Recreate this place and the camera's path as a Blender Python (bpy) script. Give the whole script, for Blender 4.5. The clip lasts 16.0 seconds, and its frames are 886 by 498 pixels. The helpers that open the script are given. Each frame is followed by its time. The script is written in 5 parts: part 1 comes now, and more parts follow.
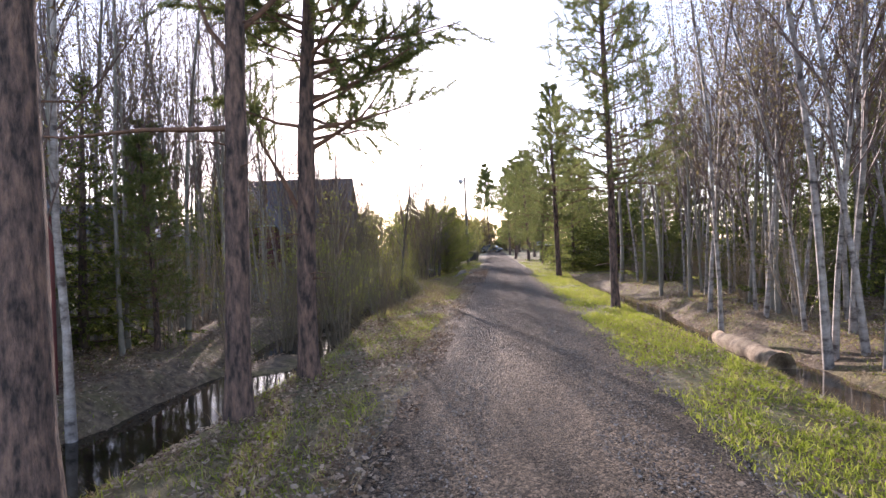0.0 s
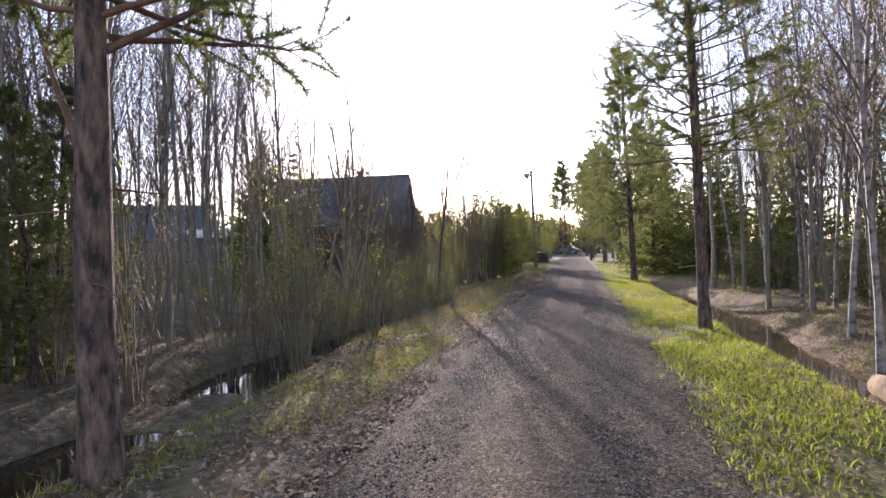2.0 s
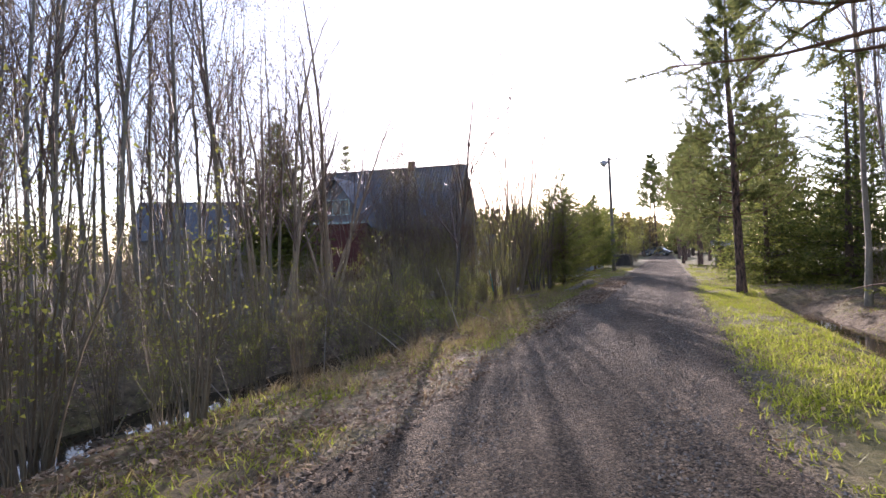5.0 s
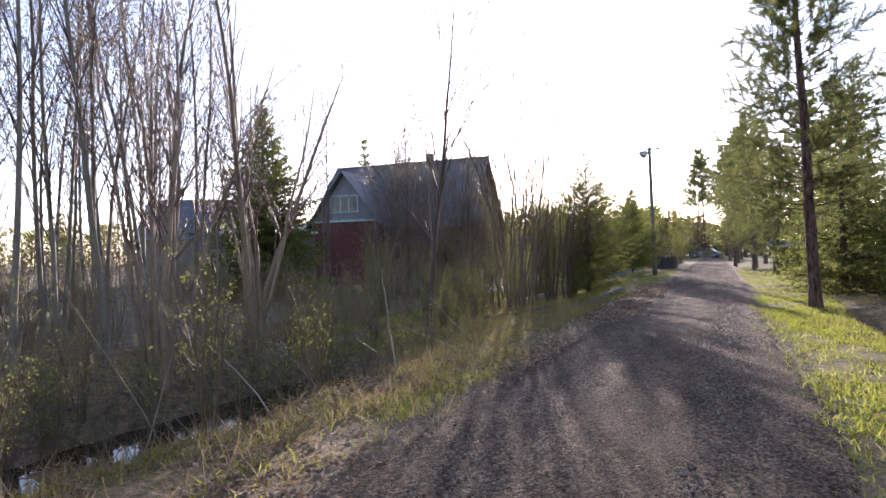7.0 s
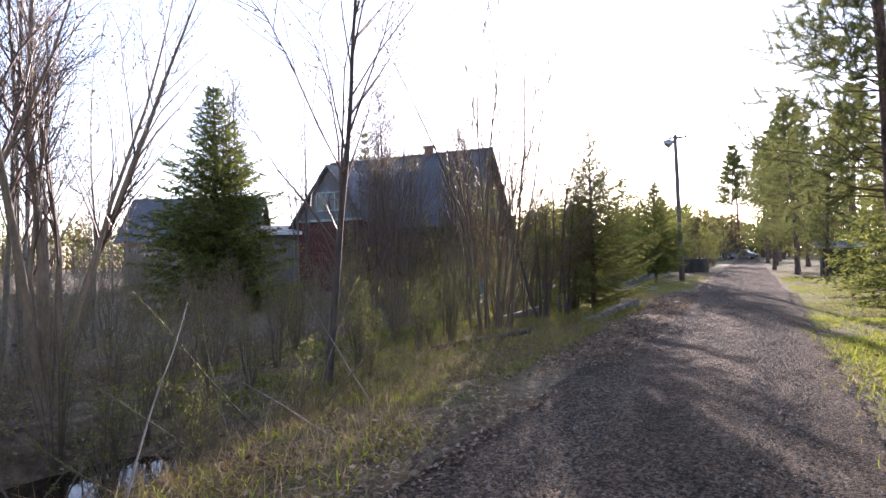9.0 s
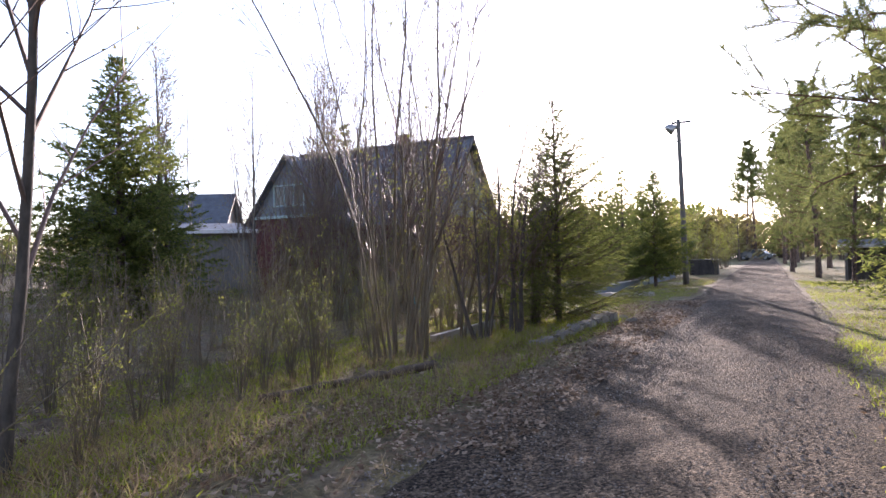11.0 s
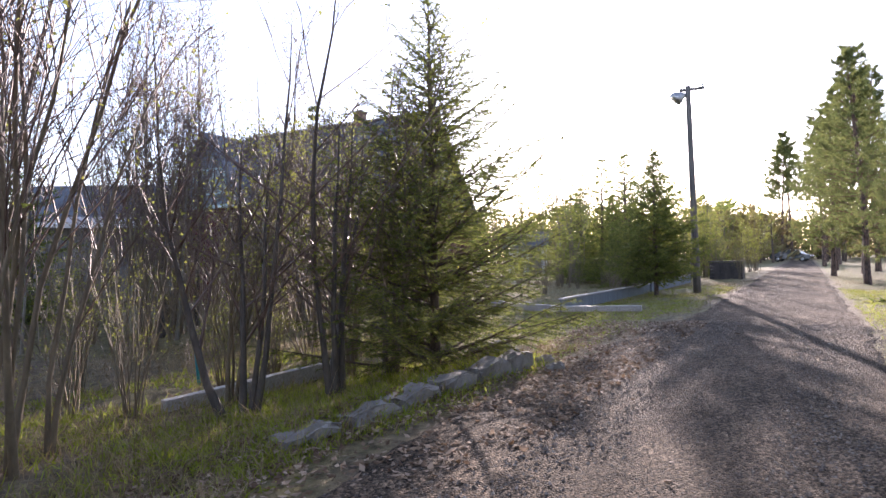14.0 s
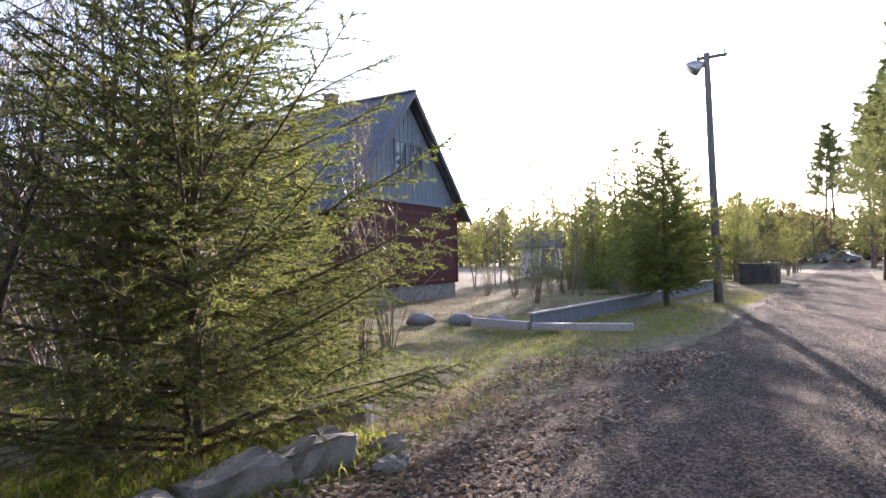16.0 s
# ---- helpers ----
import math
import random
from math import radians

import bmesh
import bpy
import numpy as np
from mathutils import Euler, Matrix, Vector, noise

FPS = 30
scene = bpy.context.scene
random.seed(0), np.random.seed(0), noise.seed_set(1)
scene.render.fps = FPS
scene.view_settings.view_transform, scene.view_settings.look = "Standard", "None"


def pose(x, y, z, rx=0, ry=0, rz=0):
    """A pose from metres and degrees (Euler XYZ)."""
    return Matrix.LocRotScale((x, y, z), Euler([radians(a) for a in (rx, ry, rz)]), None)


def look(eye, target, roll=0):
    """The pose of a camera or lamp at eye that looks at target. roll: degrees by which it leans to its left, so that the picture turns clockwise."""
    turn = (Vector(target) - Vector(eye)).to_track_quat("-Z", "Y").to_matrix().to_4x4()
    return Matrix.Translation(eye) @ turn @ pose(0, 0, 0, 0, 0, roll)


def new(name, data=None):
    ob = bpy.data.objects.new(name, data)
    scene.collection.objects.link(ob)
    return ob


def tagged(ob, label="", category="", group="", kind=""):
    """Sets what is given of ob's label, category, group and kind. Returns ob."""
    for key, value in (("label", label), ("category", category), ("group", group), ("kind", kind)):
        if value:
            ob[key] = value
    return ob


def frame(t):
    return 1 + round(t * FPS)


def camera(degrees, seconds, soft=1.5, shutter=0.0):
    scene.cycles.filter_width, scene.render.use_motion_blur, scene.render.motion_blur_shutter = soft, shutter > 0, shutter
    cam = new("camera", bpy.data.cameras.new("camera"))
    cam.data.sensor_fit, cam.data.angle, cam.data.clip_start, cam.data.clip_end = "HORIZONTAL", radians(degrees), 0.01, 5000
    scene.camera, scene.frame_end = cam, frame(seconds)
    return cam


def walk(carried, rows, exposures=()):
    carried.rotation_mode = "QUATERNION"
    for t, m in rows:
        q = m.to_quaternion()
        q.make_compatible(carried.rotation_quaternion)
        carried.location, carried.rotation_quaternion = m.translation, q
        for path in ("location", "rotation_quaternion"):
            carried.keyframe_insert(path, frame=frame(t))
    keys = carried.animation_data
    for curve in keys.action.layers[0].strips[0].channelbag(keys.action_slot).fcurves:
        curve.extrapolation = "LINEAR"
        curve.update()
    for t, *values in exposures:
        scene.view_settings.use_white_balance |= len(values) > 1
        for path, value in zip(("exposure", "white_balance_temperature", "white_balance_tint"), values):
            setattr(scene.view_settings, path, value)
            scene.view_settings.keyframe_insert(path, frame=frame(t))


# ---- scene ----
cam = camera(73.6, 16.0)
METRES, EYE, TILT, LEAN, TURN = 30.0, 1.565, -2.8, -0.7, 0.0
ROWS = [
    (0.0, 0.0, 0.0, 0.0, 0.1, 2.44, 2.29),
    (0.5, 0.0116, 0.032, 0.0001, 1.47, 2.53, 2.22),
    (1.0, 0.0204, 0.0632, 0.0001, 2.99, 2.65, 2.2),
    (1.5, 0.0287, 0.0963, 0.0006, 5.92, 2.79, 2.08),
    (2.0, 0.038, 0.1286, 0.0012, 7.8, 2.91, 2.09),
    (2.5, 0.0454, 0.1618, 0.002, 9.37, 2.95, 1.95),
    (3.0, 0.0508, 0.1949, 0.0032, 10.91, 3.07, 1.89),
    (3.5, 0.0557, 0.2302, 0.0043, 12.23, 3.1, 1.82),
    (6.0, 0.0721, 0.3742, 0.0082, 18.16, 3.39, 1.23),
    (6.5, 0.0759, 0.4066, 0.0101, 19.09, 3.39, 1.16),
    (7.0, 0.0761, 0.4379, 0.0117, 20.13, 3.44, 1.03),
    (7.5, 0.0776, 0.4691, 0.014, 20.68, 3.45, 1.0),
    (8.0, 0.0775, 0.5009, 0.016, 21.87, 3.52, 0.96),
    (8.5, 0.0805, 0.5317, 0.0176, 22.43, 3.56, 0.98),
    (9.0, 0.083, 0.5636, 0.0193, 22.82, 3.6, 0.92),
    (11.5, 0.0999, 0.7161, 0.0252, 24.52, 3.67, 0.83),
    (12.0, 0.103, 0.7478, 0.0267, 24.98, 3.69, 0.78),
    (12.5, 0.1084, 0.7773, 0.0276, 25.49, 3.78, 0.81),
    (13.0, 0.1118, 0.8081, 0.0282, 26.16, 3.73, 0.7),
    (13.5, 0.1145, 0.8378, 0.0296, 26.52, 3.75, 0.62),
    (14.0, 0.1152, 0.8681, 0.0311, 26.88, 3.67, 0.5),
    (14.5, 0.1161, 0.898, 0.0323, 27.56, 3.78, 0.47),
    (15.0, 0.1171, 0.9282, 0.0344, 28.32, 3.66, 0.41),
    (15.5, 0.119, 0.9576, 0.0355, 29.55, 3.84, 0.39),
    (16.0, 0.1227, 0.9878, 0.0369, 29.98, 3.81, 0.41),
]
EXPOSURES = [(t, stops + 0.07, 6150, 29) for t, stops in ((0.0, 1.55), (2.0, 1.4), (3.5, 1.3), (6.0, 1.4), (9.0, 1.55), (13.0, 1.75), (16.0, 1.95))]
walk(cam, [(t, pose(0, 0, EYE, TILT, LEAN, TURN) @ pose(METRES * x, METRES * y, METRES * z, 90 + pitch, roll, yaw)) for t, x, y, z, yaw, pitch, roll in ROWS], EXPOSURES)

# ---- light ----
SUN_AZ, SUN_EL = -11.0, 12.8
world = bpy.data.worlds.new("sky")
scene.world = world
world.use_nodes = True
wn = world.node_tree.nodes
sky = wn.new("ShaderNodeTexSky")
sky.sky_type = "NISHITA"
sky.sun_disc = False
sky.sun_elevation = radians(SUN_EL)
sky.sun_rotation = radians(SUN_AZ)
sky.air_density, sky.dust_density, sky.ozone_density = 1.0, 0.35, 1.6
haze = wn.new("ShaderNodeHueSaturation")
haze.inputs["Saturation"].default_value, haze.inputs["Value"].default_value = 0.8, 1.1
world.node_tree.links.new(sky.outputs[0], haze.inputs["Color"])
world.node_tree.links.new(haze.outputs[0], wn["Background"].inputs[0])
wn["Background"].inputs[1].default_value = 0.15
sun = new("sun", bpy.data.lights.new("sun", "SUN"))
sun.data.energy, sun.data.angle, sun.data.color = 3.9, radians(0.53), (1.0, 0.88, 0.72)
sun.matrix_world = look((0, 0, 30), (-math.sin(radians(SUN_AZ)), -math.cos(radians(SUN_AZ)), 30 - math.tan(radians(SUN_EL))))

# ---- materials ----
def ramp(nt, fac, stops):
    r = nt.nodes.new("ShaderNodeValToRGB")
    el = r.color_ramp.elements
    el[0].position, el[0].color = stops[0][0], (*stops[0][1], 1)
    el[1].position, el[1].color = stops[-1][0], (*stops[-1][1], 1)
    for p, c in stops[1:-1]:
        e = el.new(p)
        e.color = (*c, 1)
    nt.links.new(fac, r.inputs[0])
    return r.outputs[0]


def noise_tex(nt, scale, detail=5.0, stretch=(1, 1, 1), rough=0.6):
    tc = nt.nodes.new("ShaderNodeTexCoord")
    mp = nt.nodes.new("ShaderNodeMapping")
    mp.inputs["Scale"].default_value = stretch
    nt.links.new(tc.outputs["Object"], mp.inputs[0])
    n = nt.nodes.new("ShaderNodeTexNoise")
    n.inputs["Scale"].default_value, n.inputs["Detail"].default_value, n.inputs["Roughness"].default_value = scale, detail, rough
    nt.links.new(mp.outputs[0], n.inputs["Vector"])
    return n.outputs["Fac"]


def mixed(nt, fac, a, b, kind="MIX"):
    m = nt.nodes.new("ShaderNodeMix")
    m.data_type, m.blend_type = "RGBA", kind
    if isinstance(fac, float):
        m.inputs[0].default_value = fac
    else:
        nt.links.new(fac, m.inputs[0])
    for s, v in ((m.inputs[6], a), (m.inputs[7], b)):
        if isinstance(v, tuple):
            s.default_value = (*v, 1)
        else:
            nt.links.new(v, s)
    return m.outputs[2]


def surface(name, stops, scale=6.0, stretch=(1, 1, 1), fine=60.0, rough=0.85, bump=0.4, dist=0.01, metal=0.0, vary=0.25):
    """A rough surface: broad blotches in the given colours, fine grain over them, and relief from both."""
    m = bpy.data.materials.new(name)
    m.use_nodes = True
    nt = m.node_tree
    bsdf = nt.nodes["Principled BSDF"]
    big = noise_tex(nt, scale, 4.0, stretch)
    small = noise_tex(nt, fine, 3.0, stretch)
    col = ramp(nt, big, stops)
    grain = ramp(nt, small, [(0.3, (1 - vary,) * 3), (0.7, (1 + 0.0,) * 3)])
    col = mixed(nt, 1.0, col, grain, "MULTIPLY")
    nt.links.new(col, bsdf.inputs["Base Color"])
    bsdf.inputs["Roughness"].default_value, bsdf.inputs["Metallic"].default_value = rough, metal
    add = nt.nodes.new("ShaderNodeMath")
    nt.links.new(big, add.inputs[0])
    nt.links.new(small, add.inputs[1])
    bp = nt.nodes.new("ShaderNodeBump")
    bp.inputs["Strength"].default_value, bp.inputs["Distance"].default_value = bump, dist
    nt.links.new(add.outputs[0], bp.inputs["Height"])
    nt.links.new(bp.outputs[0], bsdf.inputs["Normal"])
    return m


def leafy(name, stops, through_light=0.45, rough=0.6, scale=0.9):
    """Thin leaves, needles or blades, each of its own tint, through which some light passes."""
    m = bpy.data.materials.new(name)
    m.use_nodes = True
    nt = m.node_tree
    bsdf = nt.nodes["Principled BSDF"]
    geo = nt.nodes.new("ShaderNodeNewGeometry")
    patch = noise_tex(nt, scale, 3.0)
    add = nt.nodes.new("ShaderNodeMath")
    add.operation = "MULTIPLY_ADD"
    nt.links.new(geo.outputs["Random Per Island"], add.inputs[0])
    add.inputs[1].default_value = 0.6
    half = nt.nodes.new("ShaderNodeMath")
    half.operation = "MULTIPLY"
    half.inputs[1].default_value = 0.5
    nt.links.new(patch, half.inputs[0])
    nt.links.new(half.outputs[0], add.inputs[2])
    col = ramp(nt, add.outputs[0], stops)
    nt.links.new(col, bsdf.inputs["Base Color"])
    bsdf.inputs["Roughness"].default_value = rough
    bsdf.inputs["Specular IOR Level"].default_value = 0.15
    tl = nt.nodes.new("ShaderNodeBsdfTranslucent")
    nt.links.new(col, tl.inputs[0])
    mx = nt.nodes.new("ShaderNodeMixShader")
    mx.inputs[0].default_value = through_light
    nt.links.new(bsdf.outputs[0], mx.inputs[1])
    nt.links.new(tl.outputs[0], mx.inputs[2])
    nt.links.new(mx.outputs[0], nt.nodes["Material Output"].inputs[0])
    return m


STONE = leafy("gravel_stone", [(0.1, (0.05, 0.045, 0.042)), (0.4, (0.15, 0.13, 0.112)), (0.7, (0.24, 0.21, 0.175)), (0.95, (0.4, 0.36, 0.31))], 0.0, 0.85, 2.0)
PINE_BARK = surface("pine_bark", [(0.36, (0.03, 0.022, 0.019)), (0.5, (0.13, 0.085, 0.068)), (0.66, (0.25, 0.155, 0.11))], 17, (1, 1, 0.3), 60, 0.9, 1.0, 0.035)
PINE_LIMB = surface("pine_limb", [(0.3, (0.1, 0.055, 0.035)), (0.7, (0.22, 0.12, 0.07))], 12, (1, 1, 0.5), 60, 0.85, 0.6, 0.01)
SPRUCE_BARK = surface("spruce_bark", [(0.3, (0.06, 0.045, 0.035)), (0.7, (0.16, 0.115, 0.085))], 16, (1, 1, 0.4), 80, 0.9, 0.8, 0.012)
TWIG = surface("twig_bark", [(0.3, (0.19, 0.145, 0.1)), (0.7, (0.36, 0.28, 0.19))], 10, (1, 1, 0.4), 60, 0.6, 0.3, 0.004)
WILLOW = surface("willow_bark", [(0.3, (0.11, 0.085, 0.055)), (0.7, (0.22, 0.175, 0.11))], 9, (1, 1, 0.3), 60, 0.65, 0.35, 0.004)
ASPEN = surface("aspen_bark", [(0.3, (0.15, 0.14, 0.11)), (0.55, (0.27, 0.25, 0.2)), (0.75, (0.1, 0.09, 0.075))], 5, (1, 1, 0.5), 50, 0.75, 0.4, 0.006)
BIRCH_TWIG = surface("birch_twig", [(0.3, (0.09, 0.055, 0.045)), (0.7, (0.2, 0.135, 0.105))], 10, (1, 1, 0.4), 60, 0.5, 0.3, 0.004)

DARK_BARK = surface("dark_wet_bark", [(0.3, (0.05, 0.042, 0.036)), (0.7, (0.13, 0.108, 0.088))], 11, (1, 1, 0.35), 60, 0.75, 0.6, 0.006)


def birch_bark():
    m = surface("birch_bark", [(0.36, (0.07, 0.055, 0.048)), (0.45, (0.24, 0.21, 0.185)), (0.7, (0.46, 0.42, 0.38))], 4.2, (1, 1, 1.5), 30, 0.7, 0.5, 0.006)
    return m


BIRCH = birch_bark()
PINE_NEEDLE = leafy("pine_needles", [(0.1, (0.07, 0.09, 0.035)), (0.5, (0.145, 0.175, 0.06)), (0.9, (0.26, 0.265, 0.09))], 0.6)
SPRUCE_NEEDLE = leafy("spruce_needles", [(0.1, (0.06, 0.085, 0.028)), (0.5, (0.14, 0.17, 0.045)), (0.9, (0.27, 0.28, 0.075))], 0.68)
BUD = leafy("young_leaves", [(0.1, (0.16, 0.18, 0.04)), (0.5, (0.27, 0.29, 0.06)), (0.9, (0.38, 0.37, 0.1))], 0.55)
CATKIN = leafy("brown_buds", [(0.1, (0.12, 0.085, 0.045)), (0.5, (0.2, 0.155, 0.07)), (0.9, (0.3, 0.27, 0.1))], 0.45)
GRASS = leafy("green_grass", [(0.1, (0.13, 0.17, 0.02)), (0.42, (0.26, 0.31, 0.035)), (0.7, (0.33, 0.38, 0.06)), (0.92, (0.46, 0.38, 0.16))], 0.65, 0.5, 1.6)
STRAW = leafy("dry_grass", [(0.1, (0.13, 0.095, 0.05)), (0.5, (0.27, 0.205, 0.115)), (0.95, (0.42, 0.34, 0.2))], 0.4)
LITTER = leafy("dead_leaves", [(0.1, (0.08, 0.05, 0.032)), (0.5, (0.2, 0.135, 0.085)), (0.85, (0.48, 0.375, 0.275))], 0.3, 0.8)


def ground_material():
    m = bpy.data.materials.new("soil_moss_and_litter")
    m.use_nodes = True
    nt = m.node_tree
    bsdf = nt.nodes["Principled BSDF"]
    a = noise_tex(nt, 0.7, 6.0)
    b = noise_tex(nt, 9.0, 6.0)
    c = noise_tex(nt, 55.0, 4.0)
    soil = ramp(nt, b, [(0.3, (0.075, 0.054, 0.036)), (0.5, (0.2, 0.15, 0.095)), (0.7, (0.36, 0.275, 0.165))])
    moss = ramp(nt, b, [(0.3, (0.09, 0.09, 0.025)), (0.55, (0.21, 0.2, 0.045)), (0.75, (0.32, 0.26, 0.1))])
    sel = ramp(nt, a, [(0.46, (0, 0, 0)), (0.6, (1, 1, 1))])
    at = nt.nodes.new("ShaderNodeAttribute")
    at.attribute_name = "verge"
    mx = nt.nodes.new("ShaderNodeMath")
    mx.operation = "MAXIMUM"
    half = nt.nodes.new("ShaderNodeMath")
    half.operation = "MULTIPLY"
    half.inputs[1].default_value = 0.55
    nt.links.new(sel, half.inputs[0])
    nt.links.new(half.outputs[0], mx.inputs[0])
    nt.links.new(at.outputs["Fac"], mx.inputs[1])
    col = mixed(nt, mx.outputs[0], soil, moss)
    col = mixed(nt, 1.0, col, ramp(nt, c, [(0.3, (0.62, 0.6, 0.58)), (0.7, (1, 1, 1))]), "MULTIPLY")
    nt.links.new(col, bsdf.inputs["Base Color"])
    bsdf.inputs["Roughness"].default_value = 0.95
    add = nt.nodes.new("ShaderNodeMath")
    nt.links.new(b, add.inputs[0])
    nt.links.new(c, add.inputs[1])
    bp = nt.nodes.new("ShaderNodeBump")
    bp.inputs["Strength"].default_value, bp.inputs["Distance"].default_value = 0.9, 0.04
    nt.links.new(add.outputs[0], bp.inputs["Height"])
    nt.links.new(bp.outputs[0], bsdf.inputs["Normal"])
    return m


def gravel_material():
    m = bpy.data.materials.new("packed_gravel")
    m.use_nodes = True
    nt = m.node_tree
    bsdf = nt.nodes["Principled BSDF"]
    tc = nt.nodes.new("ShaderNodeTexCoord")
    vo = nt.nodes.new("ShaderNodeTexVoronoi")
    vo.inputs["Scale"].default_value = 58.0
    nt.links.new(tc.outputs["Object"], vo.inputs["Vector"])
    a = noise_tex(nt, 0.9, 6.0, (1.6, 0.35, 1))
    b = noise_tex(nt, 17.0, 7.0, rough=0.8)
    c = noise_tex(nt, 5.0, 6.0)
    base = ramp(nt, a, [(0.34, (0.09, 0.078, 0.063)), (0.52, (0.165, 0.138, 0.108)), (0.68, (0.26, 0.212, 0.16))])
    stone = ramp(nt, vo.outputs["Color"], [(0.26, (0.3, 0.3, 0.31)), (0.5, (0.85, 0.83, 0.8)), (0.76, (1.8, 1.72, 1.62))])
    col = mixed(nt, 0.95, base, stone, "MULTIPLY")
    col = mixed(nt, 1.0, col, ramp(nt, b, [(0.34, (0.32, 0.31, 0.31)), (0.66, (1.3, 1.26, 1.22))]), "MULTIPLY")
    col = mixed(nt, 1.0, col, ramp(nt, c, [(0.3, (0.78, 0.77, 0.76)), (0.7, (1.1, 1.08, 1.05))]), "MULTIPLY")
    nt.links.new(col, bsdf.inputs["Base Color"])
    bsdf.inputs["Roughness"].default_value = 0.95
    bsdf.inputs["Specular IOR Level"].default_value = 0.12
    add = nt.nodes.new("ShaderNodeMath")
    add.operation = "MULTIPLY_ADD"
    add.inputs[1].default_value = -1.1
    nt.links.new(vo.outputs["Distance"], add.inputs[0])
    nt.links.new(b, add.inputs[2])
    bp = nt.nodes.new("ShaderNodeBump")
    bp.inputs["Strength"].default_value, bp.inputs["Distance"].default_value = 1.0, 0.03
    nt.links.new(add.outputs[0], bp.inputs["Height"])
    nt.links.new(bp.outputs[0], bsdf.inputs["Normal"])
    return m


def water_material(name, deep, shallow):
    m = surface(name, [(0.3, deep), (0.7, shallow)], 1.5, (1, 1, 1), 7.0, 0.04, 0.05, 0.02, 0.0, 0.2)
    m.node_tree.nodes["Principled BSDF"].inputs["IOR"].default_value = 1.33
    return m


SOIL = ground_material()
GRAVEL = gravel_material()
WATER = water_material("still_ditch_water", (0.012, 0.01, 0.007), (0.022, 0.018, 0.011))
SILT_WATER = water_material("silty_ditch_water", (0.05, 0.036, 0.022), (0.13, 0.1, 0.065))
CONCRETE = surface("weathered_concrete", [(0.3, (0.16, 0.145, 0.125)), (0.6, (0.3, 0.28, 0.25)), (0.8, (0.42, 0.39, 0.35))], 5, (1, 1, 1), 50, 0.9, 0.6, 0.012)
ROCK = surface("grey_granite", [(0.3, (0.14, 0.13, 0.13)), (0.6, (0.27, 0.255, 0.25)), (0.8, (0.15, 0.17, 0.08))], 6, (1, 1, 1), 60, 0.9, 0.7, 0.015)
PLANK = surface("bleached_plank", [(0.3, (0.34, 0.31, 0.27)), (0.7, (0.58, 0.55, 0.5))], 7, (4, 0.3, 4), 60, 0.75, 0.5, 0.004)
POLE_WOOD = surface("tarred_grey_pole", [(0.3, (0.085, 0.075, 0.065)), (0.7, (0.2, 0.18, 0.155))], 8, (3, 3, 0.15), 60, 0.85, 0.5, 0.006)
METAL = surface("galvanised_metal", [(0.3, (0.3, 0.3, 0.3)), (0.7, (0.45, 0.45, 0.44))], 8, (1, 1, 1), 80, 0.45, 0.1, 0.002, 0.8)
RED_WOOD = surface("dark_red_boards", [(0.3, (0.06, 0.016, 0.015)), (0.7, (0.115, 0.03, 0.025))], 6, (4, 4, 0.3), 70, 0.8, 0.4, 0.004)
BLUE_WOOD = surface("blue_grey_boards", [(0.3, (0.12, 0.145, 0.17)), (0.7, (0.22, 0.25, 0.28))], 6, (4, 4, 0.3), 70, 0.8, 0.4, 0.004)
GREY_WOOD = surface("grey_weathered_boards", [(0.3, (0.11, 0.105, 0.1)), (0.7, (0.23, 0.22, 0.2))], 6, (4, 4, 0.3), 70, 0.85, 0.4, 0.004)
WHITE_WOOD = surface("white_painted_wood", [(0.3, (0.6, 0.6, 0.58)), (0.7, (0.78, 0.78, 0.76))], 6, (1, 1, 1), 70, 0.6, 0.2, 0.003)
ROOF = surface("dark_corrugated_roofing", [(0.3, (0.05, 0.058, 0.07)), (0.7, (0.1, 0.112, 0.13))], 3, (1, 1, 1), 40, 0.6, 0.2, 0.005)
BRICK = surface("sooty_brick", [(0.3, (0.13, 0.07, 0.055)), (0.7, (0.25, 0.14, 0.11))], 9, (1, 1, 2), 60, 0.9, 0.5, 0.006)
DARK = surface("dark_box_boards", [(0.3, (0.035, 0.03, 0.028)), (0.7, (0.09, 0.075, 0.065))], 6, (1, 1, 0.4), 60, 0.8, 0.4, 0.005)
PALE_TEAL = surface("pale_teal_paint", [(0.3, (0.3, 0.46, 0.46)), (0.7, (0.45, 0.6, 0.6))], 6, (1, 1, 1), 70, 0.6, 0.2, 0.003)
TEAL = surface("teal_plastic", [(0.3, (0.02, 0.22, 0.27)), (0.7, (0.03, 0.32, 0.38))], 5, (1, 1, 1), 50, 0.45, 0.1, 0.002)
RED_PAINT = surface("bright_red_paint", [(0.3, (0.1, 0.02, 0.018)), (0.7, (0.18, 0.032, 0.027))], 6, (1, 1, 0.4), 60, 0.6, 0.3, 0.003)
CAR_PAINT = surface("grey_car_paint", [(0.3, (0.1, 0.11, 0.125)), (0.7, (0.14, 0.15, 0.17))], 3, (1, 1, 1), 40, 0.25, 0.02, 0.001, 0.6, 0.05)
RUBBER = surface("black_rubber", [(0.3, (0.015, 0.015, 0.015)), (0.7, (0.03, 0.03, 0.03))], 8, (1, 1, 1), 60, 0.8, 0.2, 0.002)


def glass_material():
    m = bpy.data.materials.new("window_glass")
    m.use_nodes = True
    b = m.node_tree.nodes["Principled BSDF"]
    b.inputs["Base Color"].default_value = (0.04, 0.05, 0.06, 1)
    b.inputs["Roughness"].default_value = 0.03
    return m


GLASS = glass_material()

